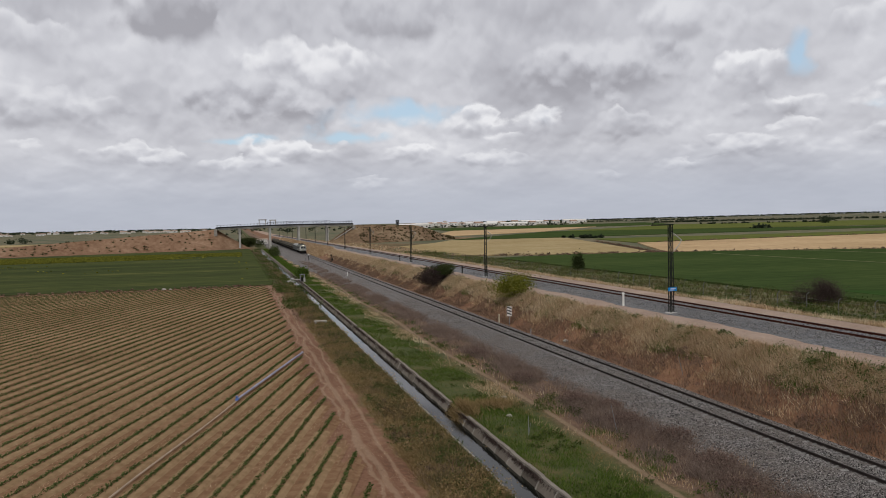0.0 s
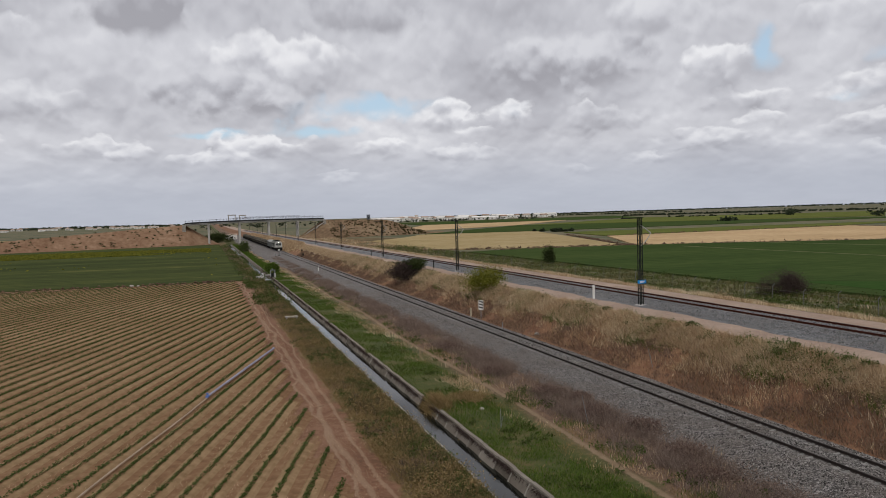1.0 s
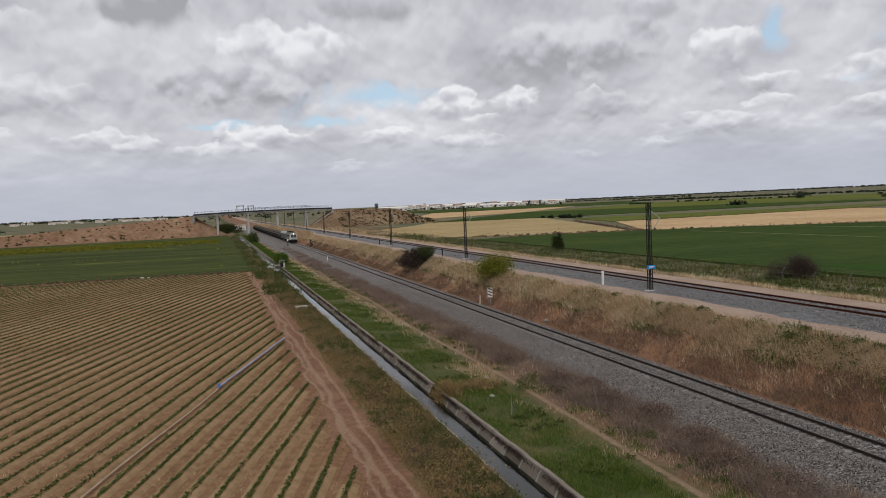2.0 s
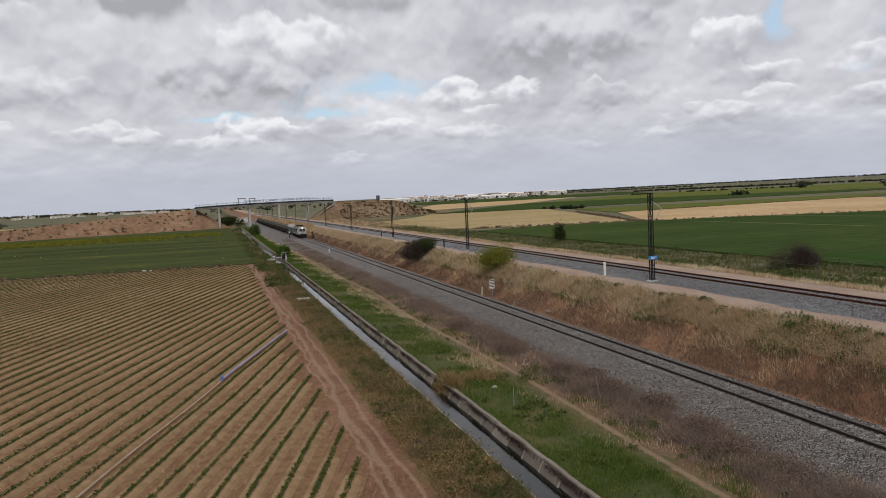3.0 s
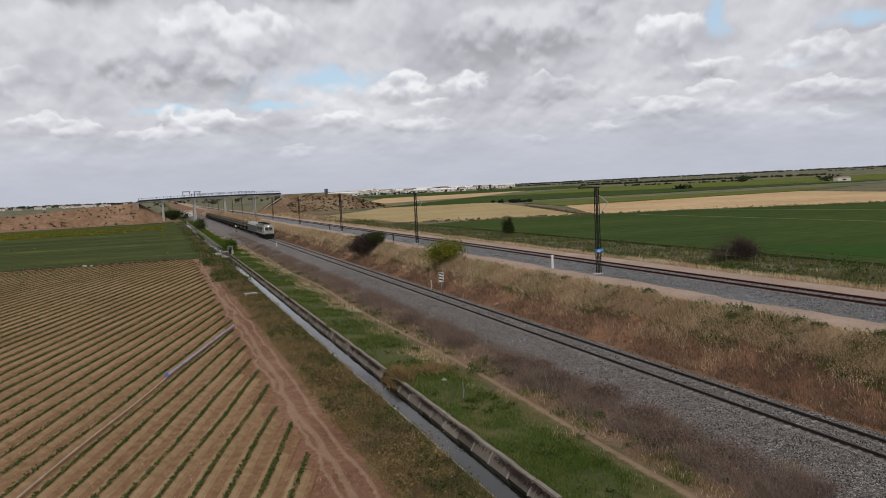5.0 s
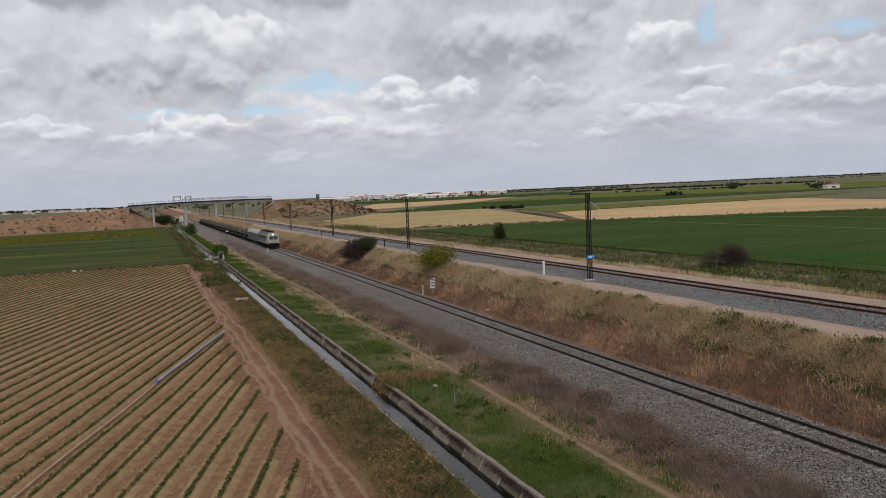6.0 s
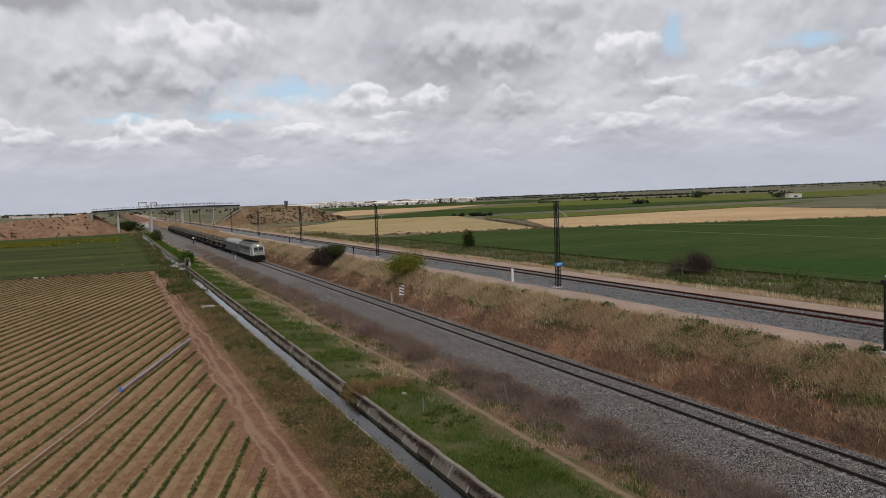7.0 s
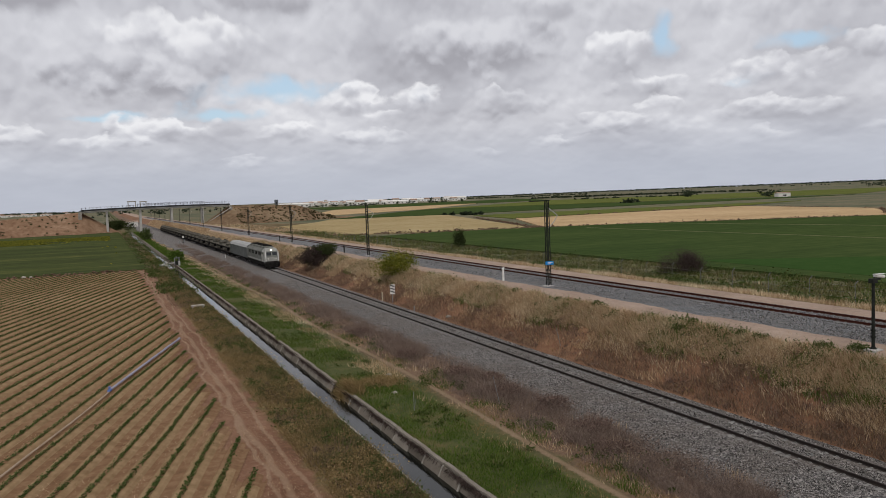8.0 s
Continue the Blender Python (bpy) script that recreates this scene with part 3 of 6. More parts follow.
# ======== irrigation canal ========
def canal():
    water = Shape().box(13.8, 240, -0.41, 2.0, 560, 0.12).done("water", WATER)
    tagged(water, "still dark grey water in a narrow irrigation canal", "water", kind="structure")
    c = thing("irrigation_canal", (14.3, 30, 0), "concrete-lined irrigation canal with leaning wall panels", "canal", kind="structure")
    y0 = 30.0

    def put(shape, name, mat, label=""):
        shape.v = [(x - 14.3, y - y0, z) for x, y, z in shape.v]
        return shape.done(name, mat, c, label)

    left = Shape()
    for i in range(64):
        a, b = -30 + i * 8.5, -30 + (i + 1) * 8.5 - 0.03
        d = 0.04 * math.sin(i * 1.7)
        left.extrude_y([(12.72 + d, -1.1), (12.96 + d, -1.1), (12.88 + d, 0.06), (12.87 + d, 0.13), (12.76 + d, 0.13)], a, b)
    put(left, "left_lining", CONCRETE, "grey concrete lip along the water")
    floor_ = Shape().box(13.9, 240, -1.15, 2.0, 560, 0.06)
    put(floor_, "canal_floor", CONCRETE)
    # right wall: leaning panels with proud joints and a coping
    sec = [(14.31, -1.1), (14.45, -1.1), (15.08, 0.20), (14.95, 0.20)]
    pm = None
    far = Shape()
    for i in range(215):
        a = 22 + i * 2.25
        if 51.6 < a < 54.6:
            continue
        tilt = 0.05 * math.sin(i * 2.1)
        if i < 70:
            if pm is None:
                sh = Shape().extrude_y([(x - 14.8, z) for x, z in sec], 0.04, 2.21)
                pm = sh.done("panel", CANAL_WALL, c)
                pm.location = (14.8 - 14.3 + tilt, a - y0, 0)
            else:
                o = new("panel", pm.data)
                o.parent, o.location = c, (14.8 - 14.3 + tilt, a - y0, -0.03 + 0.03 * math.sin(i))
                o.rotation_euler = (0, radians(1.5 * math.sin(i * 3.3)), radians(0.5 * math.sin(i * 1.3)))
        else:
            far.extrude_y(sec, a + 0.04, a + 2.21)
    put(far, "panel_run", CANAL_WALL)["kind"] = "stuff"
    ribs, cope = Shape(), Shape()
    for i in range(215):
        a = 22 + i * 2.25
        if 51.8 < a < 54.6:
            continue
        ribs.extrude_y([(14.26, -1.1), (14.34, -1.1), (14.98, 0.19), (14.91, 0.19)], a - 0.06, a + 0.06)
        if not 51.6 < a < 54.6 and (i * 7) % 11 != 3:
            d = 0.03 * math.sin(i * 2.9)
            cope.extrude_y([(14.96 + d, 0.205), (15.22 + d, 0.205), (15.20 + d, 0.31), (14.98 + d, 0.31)], a + 0.02, a + 2.23)
    put(ribs, "joint_ribs", CONCRETE, "pale raised joints between the panels")["kind"] = "stuff"
    put(cope, "coping", CANAL_WALL, "broken concrete coping on the wall")["kind"] = "stuff"


canal()

# ======== ballast and tracks ========
def ballast(name, pts, ys, mat, label, widen=0.0):
    bx, bz = np.array([p[0] for p in pts]), np.array([p[1] for p in pts])
    rows = []
    for y in ys:
        w = widen * smooth(y, 110, 330)
        e = 0.5 * math.sin(y * 0.23) + 0.35 * math.sin(y * 0.61 + 1) + 0.2 * math.sin(y * 1.9)
        x = bx.copy()
        x[0] += e * 0.5 - w
        x[1] += e * 0.4 - w
        x[2] -= w * 0.6
        x[-1] += 0.25 * math.sin(y * 0.47 + 2)
        z = bz + 0.025 * np.sin(y * 2.3 + np.arange(len(bz)) * 2.1)
        rows.append(np.column_stack([x, np.full(len(x), y), z]))
    v = np.vstack(rows)
    w = len(pts)
    i = (np.arange(len(ys) - 1)[:, None] * w + np.arange(w - 1)[None, :]).ravel()
    ob = link(name, v, np.stack([i, i + 1, i + w + 1, i + w], -1).tolist(), mat, smooth=True)
    return tagged(ob, label, "ballast", kind="structure")


BED_1 = [(24.3, 0.1), (24.9, 0.33), (26.6, 0.50), (27.9, 0.70), (28.5, 0.77), (29.1, 0.775), (30.25, 0.785), (31.4, 0.775), (32.1, 0.77), (32.8, 0.5)]
BED_2 = [(40.7, 4.05), (41.1, 4.2), (42.3, 4.38), (43.3, 4.52), (43.8, 4.53), (45.1, 4.545), (46.4, 4.53), (46.9, 4.52), (47.6, 4.3), (48.3, 4.0)]
bys = spread((5, 140, 0.7), (140, 300, 2.5), (300, 960, 12))
ballast("ballast_bed", BED_1, bys, BALLAST_LOW, "dusty grey broken-stone ballast spread beside the track", 4.5)
ballast("ballast_bed", BED_2, bys, BALLAST_NEW, "clean blue-grey ballast of the raised line")


BALLAST_FOUR_FOOT = gravel_material("pale_green_grey_ballast", [(0.05, 0.053, 0.05), (0.14, 0.146, 0.138), (0.22, 0.228, 0.215), (0.38, 0.385, 0.365)], (0.17, 0.172, 0.158))
tagged(grid_mesh("ballast_infill", [29.56, 29.62, 29.9, 30.25, 30.6, 30.88, 30.94], bys, lambda x, y: 0.688 + 0.075 * smooth(0.69 - np.abs(x - 30.25), 0.0, 0.1) + 0.012 * np.sin(y * 3.1 + x * 5), BALLAST_FOUR_FOOT), "pale green-grey ballast filled in between the rails", "ballast", kind="structure")
STONE = surface("loose_grey_stone", [(0.035, 0.033, 0.032), (0.115, 0.108, 0.103), (0.20, 0.188, 0.179), (0.40, 0.375, 0.355)], 2.0, 0.9, island=0.85)


def loose_stones(bed, track, y0, y1, count, x0, x1, label):
    """Stones that stand proud of the ballast, clear of the sleepers' ends."""
    bx, bz = np.array([p[0] for p in bed]), np.array([p[1] for p in bed])
    y = y0 * (y1 / y0) ** rng.uniform(0, 1, count)
    x = rng.uniform(x0, x1, count)
    d = np.abs(x - track)
    ok = (d > 1.38) | (d < 0.42)
    x, y = x[ok], y[ok]
    p = np.column_stack([x, y, np.interp(x, bx, bz) + 0.012])
    tagged(cloud_mesh("ballast_stones", leaf_quads(p, 0.042, 0.1), 4, STONE), label, "gravel", kind="stuff")


loose_stones(BED_1, 30.25, 22, 130, 95000, 24.6, 32.5, "loose grey stones on the ballast of the worn track")
loose_stones(BED_2, 45.1, 26, 140, 60000, 41.2, 47.6, "loose grey stones on the ballast of the raised line")


def railway(x, z, rail_mat, label):
    """z: top of the rails."""
    t = thing("railway_track", (x, 0, z), label, "railway track", "railway tracks")
    half = [(-0.07, -0.172), (0.07, -0.172), (0.07, -0.158), (0.012, -0.135), (0.012, -0.045), (0.036, -0.035), (0.036, -0.006), (0.028, 0.0), (-0.028, 0.0), (-0.036, -0.006), (-0.036, -0.035), (-0.012, -0.045), (-0.012, -0.135), (-0.07, -0.158)]
    for s in (-1, 1):
        Shape().extrude_y([(s * 0.87 + a, b) for a, b in half], 2.0, 960.0).done("rail", rail_mat, t)

    def tie():
        s = Shape()
        for d in (-1, 1):
            ring = [(-0.45, -0.14), (0.45, -0.14), (0.45, 0.14), (-0.45, 0.14)]
            s.skin([[(d * 0.88 + a, b, -0.40) for a, b in ring], [(d * 0.88 + a * 0.97, b * 0.86, -0.172) for a, b in ring]])
        s.box(0, 0, -0.28, 0.9, 0.2, 0.15)
        for d in (-0.87, 0.87):
            for e in (-0.12, 0.12):
                s.box(d + e, 0, -0.15, 0.07, 0.12, 0.045)
        return s

    first = tie().done("sleeper", SLEEPER, t)
    first.location = (0, 24.0, 0)
    for i in range(1, 190):
        o = new("sleeper", first.data)
        o.parent, o.location = t, (0.02 * math.sin(i * 2.7), 24.0 + 0.6 * i, 0.006 * math.sin(i * 1.9))
    rest = Shape()
    for i in list(range(-30, 0)) + list(range(190, 620)):
        y = 24.0 + 0.6 * i
        for d in (-1, 1):
            rest.box(d * 0.88, y, -0.25, 0.88, 0.25, 0.155)
    tagged(rest.done("sleeper_run", SLEEPER, t), kind="stuff")
    return t


TRACK_1, RAIL_1 = 30.25, 0.95
TRACK_2, RAIL_2 = 45.1, 4.70
railway(TRACK_1, RAIL_1, RAIL, "worn railway track with dark rails on concrete sleepers")
railway(TRACK_2, RAIL_2, RAIL_RED, "new railway track with red-brown rails on concrete sleepers")


# ======== masts of the raised line ========
def lattice_mast(name):
    m = thing(name, (41.4, 68.7, 4.2), "dark steel lattice mast with a bracket, standing beside the track", "mast", "lattice masts")
    h, b, t = 8.75, 0.175, 0.155
    Shape().box(0, 0, 0.0, 0.95, 0.95, 0.24, 0.05).done("footing", CONCRETE_PALE, m, "pale concrete footing")

    def corner(k, z):
        r = b + (t - b) * z / h
        return Vector(((-1, 1, 1, -1)[k] * r, (-1, -1, 1, 1)[k] * r, z))

    for k in range(4):
        Shape().bar(corner(k, 0.05), corner(k, h), 0.07).done("leg", STEEL, m)
    lace = Shape()
    n = 18
    for k in (0, 2):
        for i in range(n):
            z0, z1 = h * i / n + 0.05, h * (i + 1) / n
            p, q = (k, (k + 1) % 4) if i % 2 == 0 else ((k + 1) % 4, k)
            lace.bar(corner(p, z0), corner(q, z1), 0.045)
    for i in range(7):
        for k in (1, 3):
            z = 0.4 + i * (h - 0.6) / 6
            lace.bar(corner(k, z), corner((k + 1) % 4, z), 0.045)
    lace.done("lacing", STEEL, m)
    Shape().box(-0.85, 0, h + 0.03, 2.4, 0.10, 0.10).box(0, 0, h + 0.02, 0.46, 0.46, 0.07).rod((-1.9, 0, h + 0.08), (-1.9, 0, h + 0.28), 0.05).done("top_arm", STEEL, m)
    Shape().rod((0.15, 0, h - 0.7), (1.25, 0, h - 1.5), 0.05).rod((1.25, 0, h - 1.5), (0.85, 0, h - 2.1), 0.042).rod((0.85, 0, h - 2.1), (0.16, 0, h - 2.75), 0.042).done("bracket", CONCRETE_PALE, m, "pale tubular bracket folded beside the mast")
    return m


mast = lattice_mast("lattice_mast")
plate = Shape().box(0.0, -0.26, 2.42, 0.95, 0.05, 0.36, 0.01).done("number_plate", BLUE_PAINT, mast, "blue enamel plate")
Shape().box(0.05, -0.292, 2.47, 0.55, 0.012, 0.07).box(-0.05, -0.292, 2.35, 0.4, 0.012, 0.06).done("lettering", WHITE_PAINT, plate, "white bars of lettering")
plain = lattice_mast("lattice_mast")
plain.matrix_basis = pose(41.4, 128, 4.2)
for k in range(2, 13):
    copy_thing(plain, pose(41.4 + 0.15 * math.sin(k), 68 + 60 * k, 4.2))

# ======== road bridge and its ramps ========
BRIDGE_Y = 527.0
RAMP = surface("bare_red_embankment", [(0.17, 0.10, 0.062), (0.24, 0.15, 0.096), (0.31, 0.21, 0.142)], 0.4, 0.95, 0.6, 1.5, patch=0.05)
RAMP_GREY = surface("brown_scrub_embankment", [(0.125, 0.083, 0.052), (0.19, 0.13, 0.082), (0.265, 0.195, 0.125)], 0.4, 0.95, 0.6, 1.5, patch=0.06)
BRIDGE_STEEL = surface("dark_bridge_rail", [(0.03, 0.032, 0.035), (0.06, 0.062, 0.065)], 1.0, 0.6, metal=0.3)


def deck_z(x):
    return 12.55 + 1.1 * (1 - ((x - 48) / 62) ** 2)


def bridge():
    b = thing("road_bridge", (30, BRIDGE_Y, 0), "long pale concrete road bridge with dark railings over the tracks", "bridge")
    ends = np.linspace(-12.5, 76, 24)

    def strip(name, y0, y1, lo, hi, mat, label=""):
        rings = [[(x - 30, y0, deck_z(x) + lo), (x - 30, y1, deck_z(x) + lo), (x - 30, y1, deck_z(x) + hi), (x - 30, y0, deck_z(x) + hi)] for x in ends]
        return Shape().skin(rings).done(name, mat, b, label)

    strip("deck", -4.6, 4.6, 0.75, 1.05, CONCRETE_PALE)
    for y in (-3.6, -1.2, 1.2, 3.6):
        strip("girder", y - 0.35, y + 0.35, 0.0, 0.75, CONCRETE_PALE)
    for y in (-4.5, 4.5):
        strip("parapet", y - 0.12, y + 0.12, 0.95, 2.0, BRIDGE_STEEL, "dark closed parapet")
        rail = strip("top_rail", y - 0.06, y + 0.06, 3.0, 3.08, BRIDGE_STEEL)
        post = Shape().box(0, 0, 0.55, 0.13, 0.10, 1.1).done("railing_post", BRIDGE_STEEL, b)
        post.location = (-42, y, deck_z(-12) + 2.2)
        for i in range(1, 42):
            o = new("railing_post", post.data)
            x = -12 + i * 2.12
            o.parent, o.location = b, (x - 30, y, deck_z(x) + 2.2)
            if x > 18:
                o.scale = (1, 1, 1.45)
    # screens over the tracks
    for y in (-4.5, 4.5):
        s = Shape()
        for i in range(24):
            x = 20 + i * 1.75
            s.box(x - 30, y, deck_z(x) + 3.0, 0.09, 0.05, 1.8)
        for zz in (3.85, 3.5):
            for i in range(23):
                x = 20 + i * 1.75
                s.bar((x - 30, y, deck_z(x) + zz), (x - 30 + 1.75, y, deck_z(x + 1.75) + zz), 0.05)
        s.done("screen", BRIDGE_STEEL, b, "upright screen bars above the tracks")
    for x, foot in ((2.0, 0.0), (21.3, 0.0), (40.0, 3.0), (58.8, 3.0)):
        top = deck_z(x) - 0.7
        for y in (-2.6, 2.6):
            Shape().box(x - 30, y, (foot - 1 + top) / 2, 1.4, 1.5, top - foot + 1, 0.15).done("pier", CONCRETE_PALE, b)
        Shape().box(x - 30, 0, top + 0.35, 1.3, 8.4, 0.7, 0.1).done("pier_cap", CONCRETE_PALE, b)
    for x in (-13, 76.5):
        Shape().box(x - 30, 0, deck_z(x) - 1.6, 2.0, 9.4, 4.4, 0.1).done("abutment", CONCRETE, b)
    # pale paving strip down the far spill slope
    Shape().skin([[(46.3, -5.6, 12.5), (46.3, -4.2, 12.5), (46.3, -4.2, 12.9), (46.3, -5.6, 12.9)], [(31.5, -6.6, 3.6), (31.5, -5.2, 3.6), (31.5, -5.2, 4.0), (31.5, -6.6, 4.0)]]).done("revetment", CONCRETE_PALE, b, "pale concrete slope paving")
    # frames that stand on the deck
    for x0, w, h in ((14.5, 4.2, 4.6), (21.5, 3.4, 4.2)):
        g = Shape()
        for x in (x0, x0 + w):
            g.box(x - 30, -3.9, deck_z(x) + 1 + h / 2, 0.5, 0.5, h)
        g.box(x0 + w / 2 - 30, -3.9, deck_z(x0) + 0.8 + h, w + 1.0, 0.45, 0.6)
        g.done("gantry_frame", CONCRETE, b, "grey frame standing on the deck")


bridge()


def ramp(name, centre, top_w, run, xs_, mat, label):
    """A bank along x: centre(x) gives the ridge's y and height."""
    rows = []
    offs = np.concatenate([np.linspace(-1, -0.06, 10), np.linspace(0.06, 1, 6)])
    for x in xs_:
        cy, h = centre(x)
        for o in offs:
            d = abs(o)
            side = (top_w / 2 + (d - 0.06) / 0.94 * h * run) * np.sign(o)
            y = cy + side
            z = h * (1 - (d - 0.06) / 0.94)
            e = 0.35 * wave(np.array(x), np.array(y), 4.0, 1.0) + 0.2 * wave(np.array(x), np.array(y), 1.7, 2.0)
            z = z + (float(e) if 0.06 < d < 0.98 else 0) * min(1, h / 4)
            if d > 0.98:
                z = -0.8
            rows.append((x, y, z + float(land(x, y)) * min(1.0, d * 1.0)))
    w = len(offs)
    i = (np.arange(len(xs_) - 1)[:, None] * w + np.arange(w - 1)[None, :]).ravel()
    ob = link(name, rows, np.stack([i, i + 1, i + w + 1, i + w], -1).tolist(), mat, smooth=True)
    return tagged(ob, label, "embankment", kind="structure")


def left_ridge(x):
    t = (x + 12) / -190
    return BRIDGE_Y + 6 - 55 * t * t, max(0.2, min(13.2 - 0.067 * (-12 - x), 13.2 - 0.62 * (x + 13)))


def right_ridge(x):
    t = (x - 76) / 80
    return BRIDGE_Y + 4 + 30 * t, max(0.2, min(14.0 - 1.5 * t - 9.5 * float(smooth(np.array(x), 118, 162)), 13.6 + 0.62 * (x - 77)))


ramp("embankment_left", left_ridge, 9.0, 1.45, np.concatenate([np.linspace(-205, -14, 66), np.linspace(-12.5, 8, 14)]), RAMP, "bare red-earth road embankment dotted with shrubs")
ramp("embankment_right", right_ridge, 9.0, 1.7, np.concatenate([np.linspace(57, 76, 14), np.linspace(78, 172, 46)]), RAMP_GREY, "brown earth road embankment dotted with dark shrubs")

# ======== the train ========
LIVERY = surface("grey_green_loco_paint", [(0.125, 0.128, 0.116), (0.19, 0.192, 0.176)], 1.5, 0.5, patch=0.4)
LIVERY_PALE = surface("silver_loco_paint", [(0.24, 0.24, 0.222), (0.35, 0.35, 0.325)], 1.5, 0.45, patch=0.4)
ROOF_PALE = surface("pale_grey_roof", [(0.30, 0.30, 0.295), (0.38, 0.38, 0.37)], 1.0, 0.6, patch=0.3)
VAN_SIDE = surface("grey_van_side", [(0.095, 0.10, 0.097), (0.135, 0.14, 0.136)], 1.0, 0.55, patch=0.3)
UNDER = surface("black_underframe", [(0.012, 0.012, 0.012), (0.028, 0.026, 0.024)], 2.0, 0.8)
ARMOUR = surface("dark_olive_armour", [(0.06, 0.055, 0.045), (0.135, 0.124, 0.104)], 0.8, 0.75, patch=0.5)
DECK_TOP = surface("worn_wagon_deck", [(0.09, 0.08, 0.07), (0.14, 0.125, 0.11)], 1.0, 0.8, patch=0.3)
PANE = surface("dark_window_glass", [(0.012, 0.014, 0.016), (0.02, 0.022, 0.025)], 1.0, 0.1, spec=0.6)
LAMP = glow_material("headlamp_glow", (1.0, 0.88, 0.66), 4.0)


def bogie(parent, y, axles=(-1.9, 0, 1.9), r=0.5):
    b = Shape()
    for s in (-1, 1):
        b.box(s * 1.05, y, 0.62, 0.16, (axles[-1] - axles[0]) + 1.1, 0.34)
        for a in axles:
            b.box(s * 1.12, y + a, 0.52, 0.2, 0.42, 0.4, 0.04)
    b.box(0, y, 0.68, 2.0, 0.7, 0.3)
    bog = b.done("bogie", UNDER, parent)
    for a in axles:
        Shape().rod((-0.90, y + a, r), (-0.80, y + a, r), r, 14).rod((0.80, y + a, r), (0.90, y + a, r), r, 14).rod((-0.8, y + a, r), (0.8, y + a, r), 0.09, 8).done("wheelset", UNDER, bog)


def buffers(parent, y, s):
    k = Shape()
    for x in (-0.88, 0.88):
        k.rod((x, y, 1.05), (x, y + s * 0.5, 1.05), 0.11, 8).rod((x, y + s * 0.5, 1.05), (x, y + s * 0.56, 1.05), 0.24, 12)
    k.box(0, y + s * 0.2, 1.0, 0.2, 0.5, 0.25)
    k.done("buffers", UNDER, parent)


